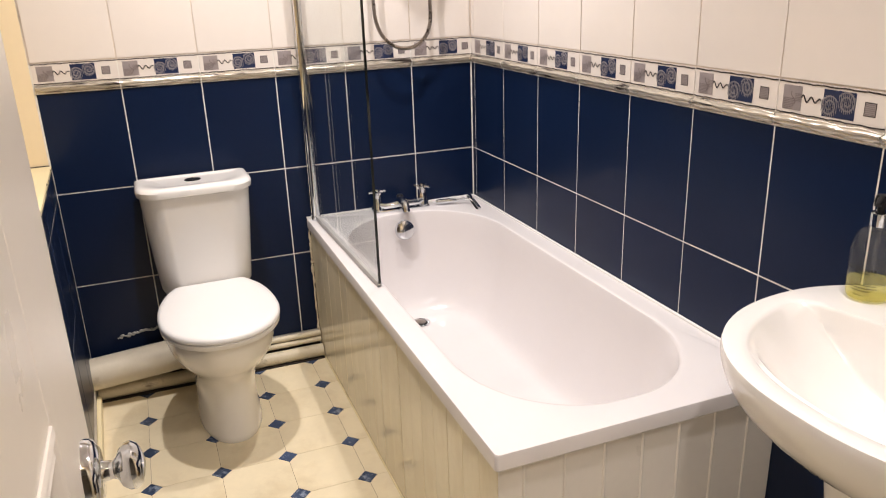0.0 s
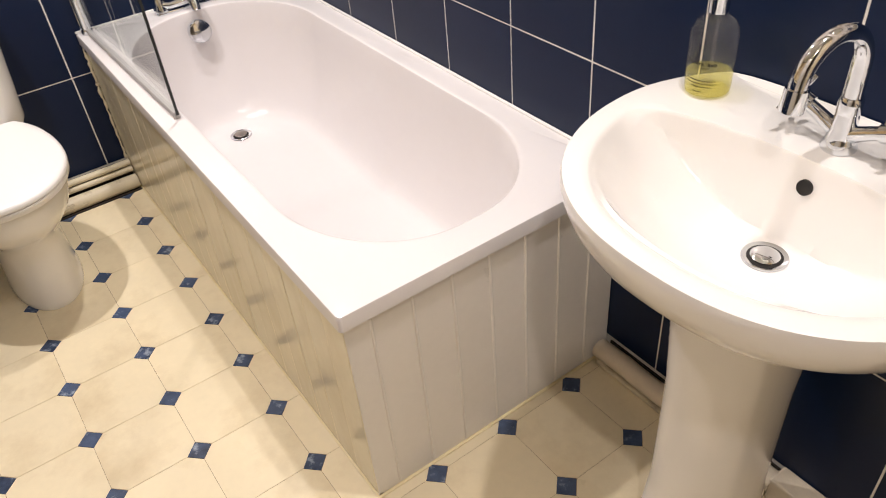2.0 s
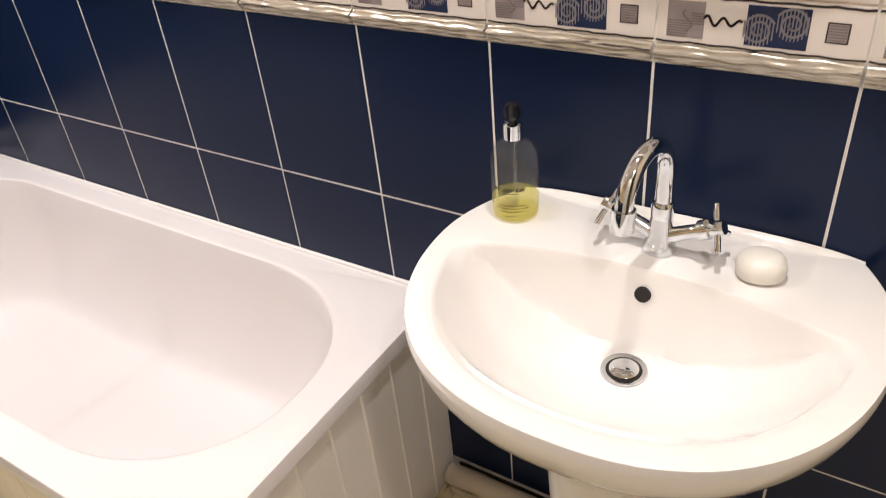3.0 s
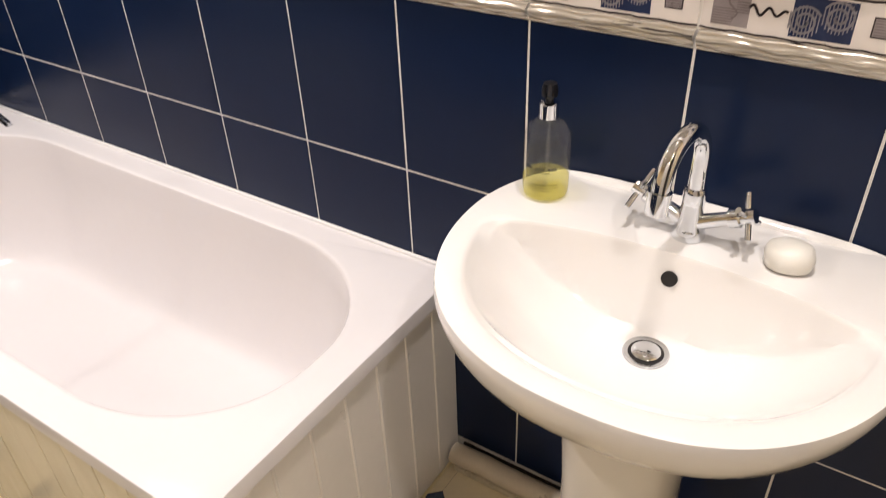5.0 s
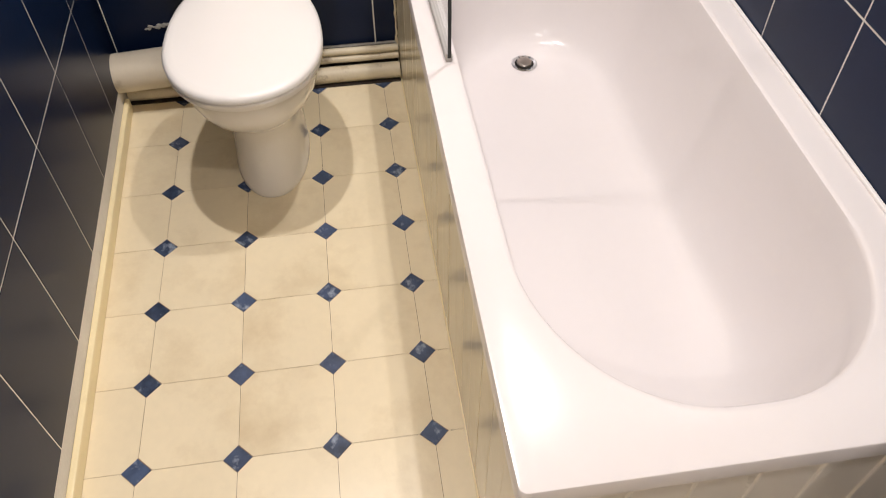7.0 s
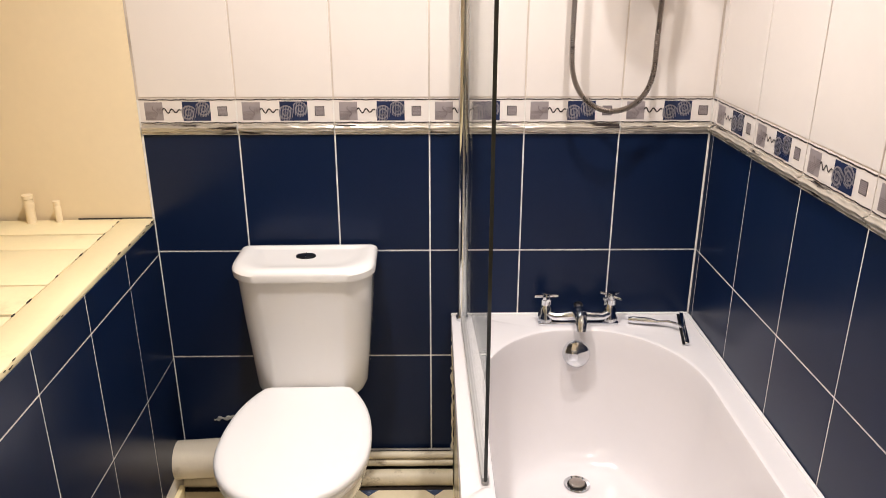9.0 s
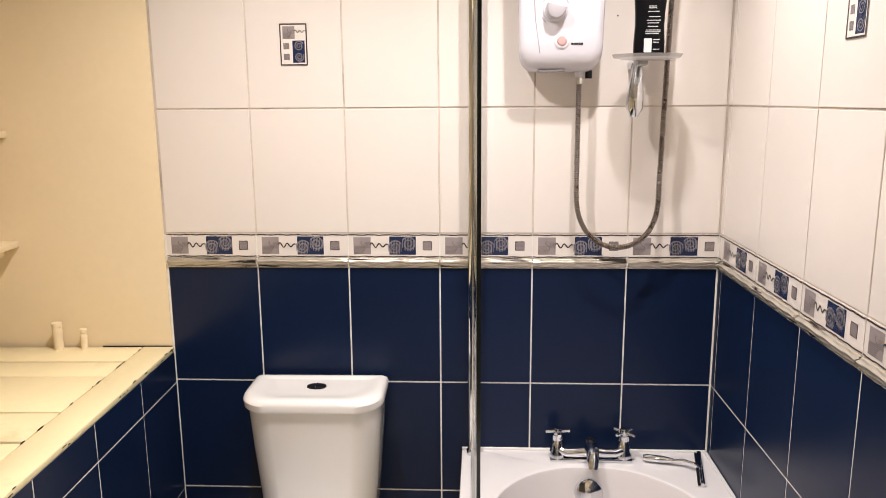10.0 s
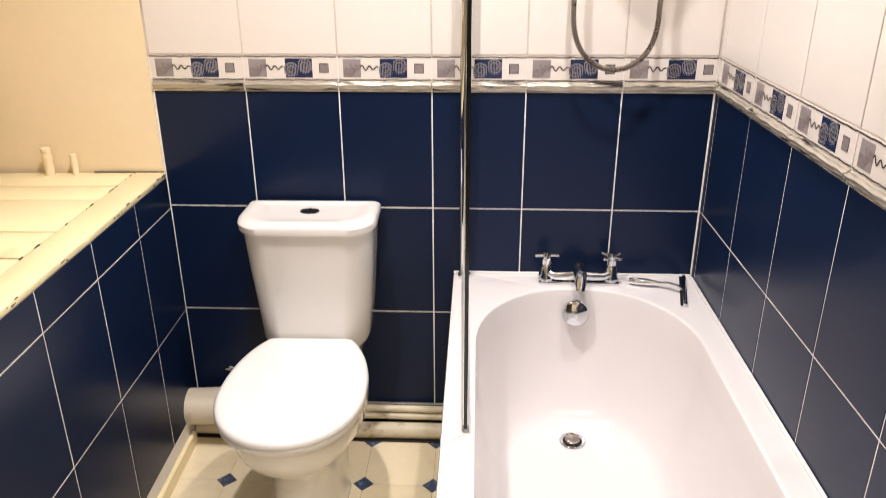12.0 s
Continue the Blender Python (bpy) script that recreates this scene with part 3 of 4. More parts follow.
def panel(name, seams, material, label, beads=True):
    """Tongue and groove boarding along x between the seams, face towards -y; beaded boards have a rounded bead at each joint."""
    ob = tagged(new(name), label, "bath panel")
    ob.empty_display_size = 0.05
    top = RIM - 0.036
    for a, b in zip(seams, seams[1:]):
        w = b - a
        key = ("bath board", round(w, 4), beads)
        if key not in MESHES:
            MESHES[key] = part("board", boxed(-w / 2 + 0.0002, w / 2 - 0.0002, 0.0, 0.012, 0.012, top, 0.0012, 2), material, ob, smooth=False).data
            p = ob.children[-1]
        else:
            p = new("board", MESHES[key])
            p.parent = ob
        p.matrix_basis = pose((a + b) / 2, random.uniform(-0.0005, 0.0005), 0)
    bead = None
    for a in seams[1:-1] if beads else ():
        if bead is None:
            b = part("bead", tube([(0, 0, 0.013), (0, 0, 0.25), (0, 0, top - 0.001)], 0.0036, 8), material, ob)
            bead = b.data
        else:
            b = new("bead", bead)
            b.parent = ob
        b.matrix_basis = pose(a + 0.001, -0.0002, 0)
    x0, x1 = seams[0], seams[-1]
    part("floor_seal", boxed(x0 - 0.002, x1, -0.005 if beads else -0.003, 0.004, 0.0005, 0.004, 0.0015), CREAM_GLOSS, ob, "thin cream sealant strip on the floor")
    part("plinth", boxed(x0, x1, 0.002, 0.012, 0.0, 0.013, 0.001), material, ob)
    return ob


end_panel = panel("boarded_bath_front", [-0.672] + [-0.619 + 0.0895 * i for i in range(7)] + [-0.002], PANEL, "white painted tongue and groove boards under the bath rim")
end_panel.matrix_basis = pose(0, -BATH_L + 0.014, 0)
side_panel = panel("boarded_bath_front", [-0.816 + 1.632 / 19 * i for i in range(20)], PANEL_SIDE, "cream painted tongue and groove boards with stains and painted floor reflections", False)
side_panel.matrix_basis = pose(-BATH_W + 0.010, -0.818, 0, 0, 0, -90)


rng = random.Random(9)
tagged(link("sealant_bead", tube([(-0.677 + rng.uniform(-0.002, 0.002), -0.006, 0.05 + 0.0115 * i + rng.uniform(0, 0.006)) for i in range(40)], [rng.uniform(0.002, 0.0045) + (0.003 if rng.random() < 0.15 else 0.0) for i in range(40)], 8), PIPE, smooth=True), "lumpy stained sealant where the bath panel meets the tiles", "sealant", kind="stuff")


# ---- bath taps ----
def cross_handle(parent, x, y, z, m, label="chrome cross handle"):
    bm = lathe([(0.0, 0.022), (0.010, 0.022), (0.011, 0.020), (0.011, 0.004), (0.014, 0.002), (0.014, -0.012), (0.0, -0.012)], 20, caps=False)
    for a in range(4):
        d = Vector((math.cos(a * math.pi / 2 + 0.4), math.sin(a * math.pi / 2 + 0.4), 0))
        tube([d * 0.006 + Vector((0, 0, 0.012)), d * 0.020 + Vector((0, 0, 0.012)), d * 0.033 + Vector((0, 0, 0.012))], [0.0042, 0.0044, 0.0042], 10, bm)
    return part("handle", bm, CHROME, parent, label, m=m)


def make_bath_mixer():
    ob = thing("bath_tap", (-0.330, -0.055, RIM), "chrome bath mixer tap with two cross handles", "tap")
    part("base", box(bmesh.new(), -0.112, 0.112, -0.024, 0.024, 0.0, 0.010, 0.004), CHROME, ob)
    for s in (-1, 1):
        part("pillar", lathe([(0.024, 0.008), (0.023, 0.020), (0.018, 0.030), (0.017, 0.046), (0.013, 0.051), (0.010, 0.062)], 24, cx=0.090 * s), CHROME, ob)
        cross_handle(ob, 0, 0, 0, pose(0.090 * s, 0, 0.068, 0, 0, 20 * s))
        part("arm", tube([(0.090 * s, -0.005, 0.030), (0.065 * s, -0.014, 0.024), (0.035 * s, -0.016, 0.026), (0.0, -0.016, 0.030)], [0.012, 0.012, 0.013, 0.015], 14), CHROME, ob)
    part("spout", tube([(0, -0.012, 0.036), (0, -0.034, 0.038), (-0.001, -0.056, 0.034), (-0.002, -0.074, 0.023), (-0.003, -0.081, 0.009)], [0.020, 0.019, 0.017, 0.015, 0.014], 18), CHROME, ob)
    part("diverter", lathe([(0.0, 0.060), (0.010, 0.059), (0.013, 0.055), (0.012, 0.046), (0.010, 0.034)], 20, caps=False), BLACK, ob, "black diverter knob")
    return ob


make_bath_mixer()

# squeegee lying on the rim
sq = thing("squeegee", (-0.045, -0.108, RIM + 0.001), "chrome shower squeegee lying on the bath rim", "squeegee", rz=-12)
part("blade_holder", box(bmesh.new(), -0.007, 0.005, -0.098, 0.090, 0.0, 0.011, 0.003), CHROME, sq)
part("blade", box(bmesh.new(), -0.013, -0.007, -0.096, 0.088, 0.002, 0.006, 0.001), BLACK, sq)
part("neck", tube([(-0.004, -0.012, 0.010), (-0.020, -0.012, 0.020), (-0.045, 0.004, 0.018), (-0.075, 0.008, 0.012)], 0.0045, 10), CHROME, sq)
part("handle", tube([(-0.070, 0.008, 0.012), (-0.10, 0.010, 0.012), (-0.140, 0.012, 0.011), (-0.150, 0.012, 0.011)], [0.006, 0.010, 0.010, 0.007], 12), CHROME, sq)


# ---- shower screen ----
def make_screen():
    ob = thing("shower_screen", (-0.650, -0.012, RIM), "hinged clear glass shower screen with chrome pole", "shower screen", rz=1.2)
    H = 1.355
    part("wall_profile", box(bmesh.new(), -0.016, 0.010, -0.008, 0.010, 0.0, H, 0.003), CHROME, ob)
    part("pole", lathe([(0.0145, 0.0), (0.0145, H)], 24, cx=-0.002, cy=-0.022), CHROME, ob, "polished chrome pole")
    part("foot", lathe([(0.018, 0.0), (0.018, 0.012), (0.0145, 0.016)], 24, cx=-0.002, cy=-0.022), CHROME, ob)
    part("glass", box(bmesh.new(), -0.003, 0.003, -0.762, -0.034, 0.016, H - 0.01), GLASS, ob, "clear glass pane").visible_shadow = False
    part("glass_edge", box(bmesh.new(), -0.0034, 0.0034, -0.765, -0.7622, 0.012, H - 0.01), GLASS_EDGE, ob, "dark polished glass edge")
    part("bottom_seal", box(bmesh.new(), -0.007, 0.007, -0.760, -0.030, 0.001, 0.018, 0.002), RUBBER, ob, "grey bottom seal")
    return ob


make_screen()


# ---- shower ----
def make_shower():
    ob = thing("electric_shower", (-0.437, 0.0, 1.745), "white electric shower unit with two dials on tiles", "electric shower")
    bm = bmesh.new()

    def sec(y, w, h, dz=0.0):
        return [(x, y, z) for x, _, z in [(p[0], 0, p[1] + dz) for p in [(q[0], q[1]) for q in rounded(-w, w, -h, h, 0, 0.035, 0.040, 8)]]]

    def bulge(ring_pts):
        # waisted towards the foot, fullest above the middle
        return [(x * (1.0 - 0.10 * max(0.0, -(z - 0.03) / 0.19) ** 1.6 - 0.03 * max(0.0, (z - 0.03) / 0.14) ** 2), y, z) for x, y, z in ring_pts]

    loft(bm, [bulge(r) for r in (sec(0.0, 0.099, 0.156), sec(-0.045, 0.107, 0.162), sec(-0.070, 0.109, 0.160, 0.002), sec(-0.084, 0.108, 0.156, 0.005), sec(-0.094, 0.103, 0.148, 0.009), sec(-0.100, 0.088, 0.130, 0.012), sec(-0.103, 0.055, 0.09, 0.012))], True, True, True)
    part("case", fix(bm), SHOWER_PLASTIC, ob)
    part("seam", tube([(-0.071, -0.1008, 0.125), (-0.070, -0.1020, 0.085), (-0.0685, -0.1022, 0.03), (-0.064, -0.1020, -0.04), (-0.052, -0.1000, -0.118)], 0.0013, 6), GREY_PLASTIC, ob)
    for z, low in ((0.067, 0), (-0.019, 1)):
        part("dial_ring", lathe([(0.0285, 0.0), (0.0300, 0.003), (0.0280, 0.005), (0.0, 0.005)], 36, caps=False), SHOWER_PLASTIC, ob, m=pose(-0.017, -0.1015, z, 90, 0, 0))
        dial = part("dial", lathe([(0.0255, 0.0), (0.0250, 0.010), (0.0225, 0.014), (0.0, 0.015)], 36, caps=False), SHOWER_PLASTIC, ob, m=pose(-0.017, -0.104, z, 90, 0, 0))
        part("grip", fix(loft(bmesh.new(), [ring(0, 0.010, zz, w, d, 2.2, 32, d2) for zz, w, d, d2 in ((0.008, 0.0248, 0.0335, 0.004), (0.020, 0.0240, 0.0320, 0.003), (0.026, 0.0215, 0.0280, 0.001), (0.028, 0.016, 0.020, -0.001))], True, True, True)), GREY_DIAL, dial, "grey half-round grip", m=pose(0, 0, 0, 0, 0, 3 if not low else -14))
        for a0, a1 in ((28, 62), (118, 150), (205, 232)) if low else ():
            part("scale_mark", tube([(-0.017 + 0.035 * math.cos(radians(a0 + (a1 - a0) * k / 6)), -0.1032, z + 0.035 * math.sin(radians(a0 + (a1 - a0) * k / 6))) for k in range(7)], 0.0009, 6), GREY_PLASTIC, ob)
    part("pointer", box(bmesh.new(), -0.002, 0.002, -0.1032, -0.1005, -0.007, 0.007), BLACK, ob, m=pose(-0.044, 0, 0.013, 0, 38, 0))
    part("indicator_ring", lathe([(0.0175, 0.0), (0.0175, 0.003), (0.0145, 0.004), (0.0, 0.004)], 28, caps=False), SHOWER_PLASTIC, ob, m=pose(0.000, -0.1005, -0.090, 90, 0, 0))
    part("indicator", lathe([(0.0115, 0.004), (0.0095, 0.0060), (0.0, 0.0065)], 28, caps=False), RED, ob, "pale red indicator button", m=pose(0.000, -0.1010, -0.090, 90, 0, 0))
    # unreadable maker's marks as plain bars
    for k in range(5):
        part("mark", box(bmesh.new(), 0.023 + 0.0058 * k, 0.0278 + 0.0058 * k, -0.1022, -0.0990, -0.1000, -0.0950), BLACK, ob)
    part("mark", box(bmesh.new(), 0.040, 0.064, -0.1034, -0.0985, 0.101, 0.104), GREY_PLASTIC, ob)
    part("mark", box(bmesh.new(), 0.046, 0.062, -0.1034, -0.0987, 0.091, 0.0935), BLACK, ob)
    part("base_strip", box(bmesh.new(), -0.055, 0.012, -0.080, -0.062, -0.1615, -0.157, 0.001), GREY_PLASTIC, ob)
    part("outlet", tube([(0.050, -0.045, -0.155), (0.050, -0.045, -0.176)], 0.011, 14), SHOWER_PLASTIC, ob)
    part("drain_valve", tube([(0.075, -0.04, -0.158), (0.075, -0.04, -0.178)], 0.009, 12), BLACK, ob)
    return ob


make_shower()


def make_hose():
    ob = thing("shower_hose", (0, 0, 0), "ribbed metal shower hose hanging in a loop", "shower hose")
    pts = []
    x0, x1, y0 = -0.386, -0.176, -0.045
    for z in np.linspace(1.572, 1.30, 12):
        pts.append((x0, y0, float(z)))
    for i in range(1, 24):
        a = math.pi * i / 24
        pts.append(((x0 + x1) / 2 - (x1 - x0) / 2 * math.cos(a), y0 - 0.030 * math.sin(a), 1.29 - 0.148 * math.sin(a) ** 0.75))
    for z in np.linspace(1.30, 2.10, 26):
        f = (z - 1.30) / 0.8
        pts.append((x1 + 0.012 * f, y0 - 0.02 * f, float(z)))
    # ribs
    fine, rad = [], []
    vs = [Vector(p) for p in pts]
    k = 0
    for a, b in zip(vs, vs[1:]):
        n = max(1, round((b - a).length / 0.0022))
        for i in range(n):
            fine.append(a.lerp(b, i / n))
            rad.append(0.0078 if k % 2 else 0.0058)
            k += 1
    part("hose", tube(fine, rad, 8), STEEL, ob)
    part("nut", tube([(x0, y0, 1.575), (x0, y0, 1.553)], 0.0095, 12), CHROME, ob)
    return ob


make_hose()


def make_rail():
    ob = thing("shower_rail", (-0.244, -0.05, 0), "chrome shower rail with handset holder on the tiles", "shower rail")
    part("rail", tube([(0, 0, 1.60), (0, 0, 1.85), (0, 0, 2.16)], 0.011, 16), CHROME, ob)
    part("rail_foot", tube([(0, 0.048, 1.60), (0, 0.0, 1.595)], [0.016, 0.015], 16), CHROME, ob)
    part("foot_cap", tube([(0.0, 0.0, 1.640), (0.0, -0.004, 1.600), (-0.002, -0.012, 1.565), (-0.006, -0.020, 1.520), (-0.008, -0.024, 1.492), (-0.009, -0.023, 1.472)], [0.011, 0.012, 0.016, 0.021, 0.021, 0.010], 20), CHROME, ob, "tapered chrome rail end")
    part("rail_top", tube([(0, 0.048, 2.16), (0, 0.0, 2.165)], [0.016, 0.015], 16), CHROME, ob)
    part("holder", box(bmesh.new(), -0.020, 0.030, -0.035, 0.015, 2.02, 2.06, 0.008), CHROME, ob)
    head = part("handset", tube([(0.03, -0.02, 2.0), (0.02, -0.04, 2.10), (0.02, -0.075, 2.19)], [0.012, 0.013, 0.018], 14), SHOWER_PLASTIC, ob)
    part("spray_face", lathe([(0.0, -0.02), (0.040, -0.018), (0.044, 0.0), (0.03, 0.016), (0.0, 0.02)], 24, caps=False), SHOWER_PLASTIC, head, m=pose(0.02, -0.10, 2.19, 35, 0, 0))
    return ob


make_rail()
tray = thing("soap_tray", (-0.236, -0.122, 1.612), "clear plastic round soap tray on the shower rail", "soap tray")
part("dish", fix(loft(bmesh.new(), [ring(0, 0, -0.004, 0.060, 0.050), ring(0, 0, 0.0, 0.078, 0.066), ring(0, 0, 0.008, 0.083, 0.070), ring(0, 0, 0.008, 0.080, 0.067), ring(0, 0, 0.002, 0.074, 0.062), ring(0, 0, 0.0, 0.010, 0.010)], True, True, True)), TRAY_PLASTIC, tray)
part("clip", box(bmesh.new(), -0.014, 0.014, 0.046, 0.088, -0.016, 0.012, 0.004), TRAY_PLASTIC, tray)


def make_gel():
    ob = thing("shower_gel_bottle", (-0.233, -0.120, 1.616), "flat black plastic shower gel bottle standing on the tray", "bottle")
    bm = bmesh.new()
    prof = [(0.033, 0.0), (0.036, 0.003), (0.036, 0.03), (0.0335, 0.070), (0.0345, 0.100), (0.0365, 0.124), (0.0370, 0.140), (0.0350, 0.146), (0.0345, 0.147), (0.0330, 0.158), (0.0285, 0.165), (0.016, 0.1675), (0.004, 0.168)]
    loft(bm, [ring(0, 0, z, w, 0.017 if z < 0.15 else 0.013, 3.2, 32) for w, z in prof], True, True, True)
    part("body", fix(bm), GEL_BLACK, ob)
    lab = mat("white print", (0.6, 0.6, 0.6), 0.5)
    part("barcode", box(bmesh.new(), -0.015, 0.003, -0.0180, -0.0170, 0.008, 0.040), lab, ob)
    for z, a, b in ((0.112, -0.006, 0.012), (0.108, -0.006, 0.012), (0.100, -0.009, 0.018), (0.088, -0.006, 0.020), (0.080, -0.010, 0.022), (0.074, -0.008, 0.018), (0.066, -0.008, 0.016), (0.058, -0.012, 0.022), (0.054, -0.013, 0.022), (0.050, -0.013, 0.018), (0.036, 0.006, 0.022), (0.030, 0.006, 0.020), (0.014, 0.006, 0.021)):
        part("print_line", box(bmesh.new(), a, b, -0.0182, -0.0168, z, z + 0.0016), lab, ob)
    return ob


make_gel()
for sx, sz in ((-0.296, 1.768), (-0.272, 1.768), (-0.288, 1.722)):
    hole = tagged(link("screw_hole", lathe([(0.0, 0.0012), (0.0018, 0.001), (0.0020, 0.0)], 10, caps=False), DARK, m=pose(sx, -0.0012, sz, 90, 0, 0)), "small dark screw hole drilled in a white tile", "screw hole", "old screw holes")


# ---- toilet ----
def make_toilet():
    ob = thing("toilet", (-1.070, 0.0, 0.0), "white close-coupled toilet with its lid shut", "toilet", rz=1.0)
    # local: back at y = 0, front towards -y
    bm = bmesh.new()

    def egg(z, rx, yf, yb, e=2.2):
        cy = yb - min(rx * 0.95, (yb - yf) * 0.48)
        return ring(0, cy, z, rx, cy - yf, e, 48, yb - cy)

    rings = [egg(0.0, 0.100, -0.532, -0.21), egg(0.006, 0.103, -0.535, -0.21), egg(0.020, 0.101, -0.532, -0.21), egg(0.08, 0.098, -0.512, -0.20), egg(0.15, 0.098, -0.508, -0.19), egg(0.20, 0.106, -0.520, -0.19),
             egg(0.235, 0.122, -0.546, -0.185), egg(0.265, 0.145, -0.585, -0.18), egg(0.30, 0.163, -0.622, -0.17), egg(0.335, 0.169, -0.645, -0.18), egg(0.372, 0.172, -0.655, -0.185), egg(0.390, 0.172, -0.656, -0.185), egg(0.396, 0.168, -0.651, -0.19)]
    loft(bm, rings, True, True, True)
    part("pan", fix(bm), CERAMIC, ob)
    part("rear_shelf", box(bmesh.new(), -0.120, 0.120, -0.27, -0.022, 0.300, 0.379, 0.025, 4), CERAMIC, ob)
    part("trap", box(bmesh.new(), -0.060, 0.060, -0.27, -0.06, 0.06, 0.31, 0.03, 4), CERAMIC, ob)
    bm = bmesh.new()

    def lidring(z, g):
        out = []
        yc, w = -0.455, 0.181 - g
        for i in range(64):
            t = 2 * math.pi * i / 64
            c, q = math.cos(t), math.sin(t)
            if q <= 0:
                out.append((math.copysign(abs(c) ** 0.95, c) * w, yc - abs(q) ** 0.95 * (0.222 - g), z))
            else:
                y = yc + min(1.0, q * 1.06) * (0.250 - g * 0.5)
                k = (y - yc) / 0.25
                x = c * w / max(math.sqrt(max(1 - q * q, 1e-9)), 1e-4) * math.sqrt(max(0.0, 1 - 0.62 * k ** 2.2)) if abs(c) > 0.33 else c / 0.33 * w * math.sqrt(1 - 0.62 * min(1, k) ** 2.2)
                out.append((x, y, z))
        return out

    seat = fix(loft(bmesh.new(), [lidring(0.396, 0.006), lidring(0.399, 0.003), lidring(0.410, 0.002), lidring(0.413, 0.005)], True, True, True))
    part("seat", seat, SEAT, ob)
    loft(bm, [lidring(0.4145, 0.004), lidring(0.418, 0.0), lidring(0.426, 0.0), lidring(0.432, 0.004), lidring(0.4355, 0.012), lidring(0.4368, 0.026)], True, True, True)
    part("lid", fix(bm), SEAT, ob)
    for s in (-1, 1):
        part("hinge", tube([(0.075 * s - 0.018, -0.202, 0.414), (0.075 * s + 0.018, -0.202, 0.414)], 0.011, 14), SEAT, ob)
    # cistern, wider at the top
    bm = bmesh.new()

    def tank(z, w, yf, g=0.0):
        out = []
        w, y0, y1 = w - g, yf + g, -0.020 - g
        for cx, cy, a0, rx, ry in ((w - 0.012, y1 - 0.012, 0, 0.012, 0.012), (-w + 0.012, y1 - 0.012, 90, 0.012, 0.012), (-w + 0.070, y0 + 0.075, 180, 0.070, 0.075), (w - 0.070, y0 + 0.075, 270, 0.070, 0.075)):
            for i in range(12):
                t = radians(a0 + 90 * i / 11)
                x, y = cx + rx * math.cos(t), cy + ry * math.sin(t)
                if a0 >= 180:
                    y -= 0.016 * (1 - (x / w) ** 2)
                out.append((x, y, z))
        return out

    loft(bm, [tank(0.380, 0.133, -0.165, 0.01), tank(0.388, 0.144, -0.183), tank(0.410, 0.152, -0.190), tank(0.50, 0.160, -0.188), tank(0.62, 0.169, -0.198), tank(0.739, 0.176, -0.206)], True, True, True)
    part("cistern", fix(bm), CERAMIC, ob)
    bm = bmesh.new()
    loft(bm, [tank(0.737, 0.179, -0.209, 0.004), tank(0.741, 0.184, -0.215), tank(0.759, 0.185, -0.217), tank(0.767, 0.184, -0.215, 0.003), tank(0.771, 0.181, -0.211, 0.008), tank(0.7715, 0.177, -0.204, 0.018), tank(0.768, 0.171, -0.194, 0.026), tank(0.766, 0.157, -0.172, 0.03)], True, True, True)
    part("cistern_lid", fix(bm), CERAMIC, ob)
    b = part("flush_button", fix(loft(bmesh.new(), [ring(0, -0.105, 0.764, 0.026, 0.019), ring(0, -0.105, 0.7695, 0.026, 0.019), ring(0, -0.105, 0.771, 0.022, 0.015)], True, False, True)), BLACK, ob, "dark oval flush button")
    part("button_split", box(bmesh.new(), -0.0012, 0.0012, -0.120, -0.090, 0.771, 0.7717), CHROME, b)
    return ob


make_toilet()

# ---- pipes along the back wall ----
soil = thing("soil_pipe", (0, 0, 0), "off-white plastic soil pipe from the toilet to the boxing", "soil pipe")
part("pipe", tube([(-1.04, -0.105, 0.168), (-1.25, -0.095, 0.140), (-1.50, -0.085, 0.118)], 0.056, 28), SOIL_PIPE, soil)
part("collar", tube([(-1.145, -0.10, 0.154), (-1.20, -0.0975, 0.147)], 0.061, 28), SOIL_PIPE, soil)


def long_pipe(y, z, r, x0, x1, mtl, label):
    pts = [(x0 + (x1 - x0) * i / 12, y + random.uniform(-0.0015, 0.0015), z + random.uniform(-0.001, 0.001)) for i in range(13)]
    return tagged(link("pipe", tube(pts, r, 16), mtl, smooth=True), label, "pipe", "painted pipes along the wall")


long_pipe(-0.052, 0.026, 0.0245, -1.485, -0.676, PIPE, "thick cream painted pipe along the floor with grime")
long_pipe(-0.030, 0.064, 0.0105, -1.485, -0.676, PIPE, "thin painted pipe above the floor pipe")
long_pipe(-0.026, 0.088, 0.011, -1.485, -0.676, PIPE, "thin painted pipe above the floor pipe")
# dark box paints the shadow gaps between the back-wall pipes, with some dirt
tagged(link("pipe_gap_dirt", boxed(-1.485, -0.676, -0.012, -0.004, 0.002, 0.090, 0.001), GRIME_SHADE), "dark backing painted as shade and dirt between the pipes", "dirt", kind="stuff")
tagged(link("pipe_gap_dirt", boxed(-0.008, -0.003, -2.13, -BATH_L - 0.004, 0.016, 0.052, 0.001), GRIME_SHADE), "dark dirt behind the pipe at the wall foot", "dirt", kind="stuff")
# dark strip paints the shade below the pipes, dirt included
tagged(link("floor_gap_dirt", boxed(-1.485, -0.676, -0.080, -0.002, 0.0, 0.004, 0.001), GRIME_SHADE), "dark strip painted as shade and dirt under the pipes", "dirt", kind="stuff")
long_pipe(-0.0, 0.0, 0.0245, 0.0, 0.49, PIPE_CLEAN, "thick cream painted pipe along the wall foot").matrix_basis = pose(-0.034, -BATH_L + 0.005, 0.040, 0, 0, -90)
tagged(link("pipe_boxing", boxed(-0.054, -0.001, -2.13, -BATH_L - 0.004, 0.0, 0.015, 0.004), PIPE), "grimy painted timber strip under the floor pipe", "pipe boxing")
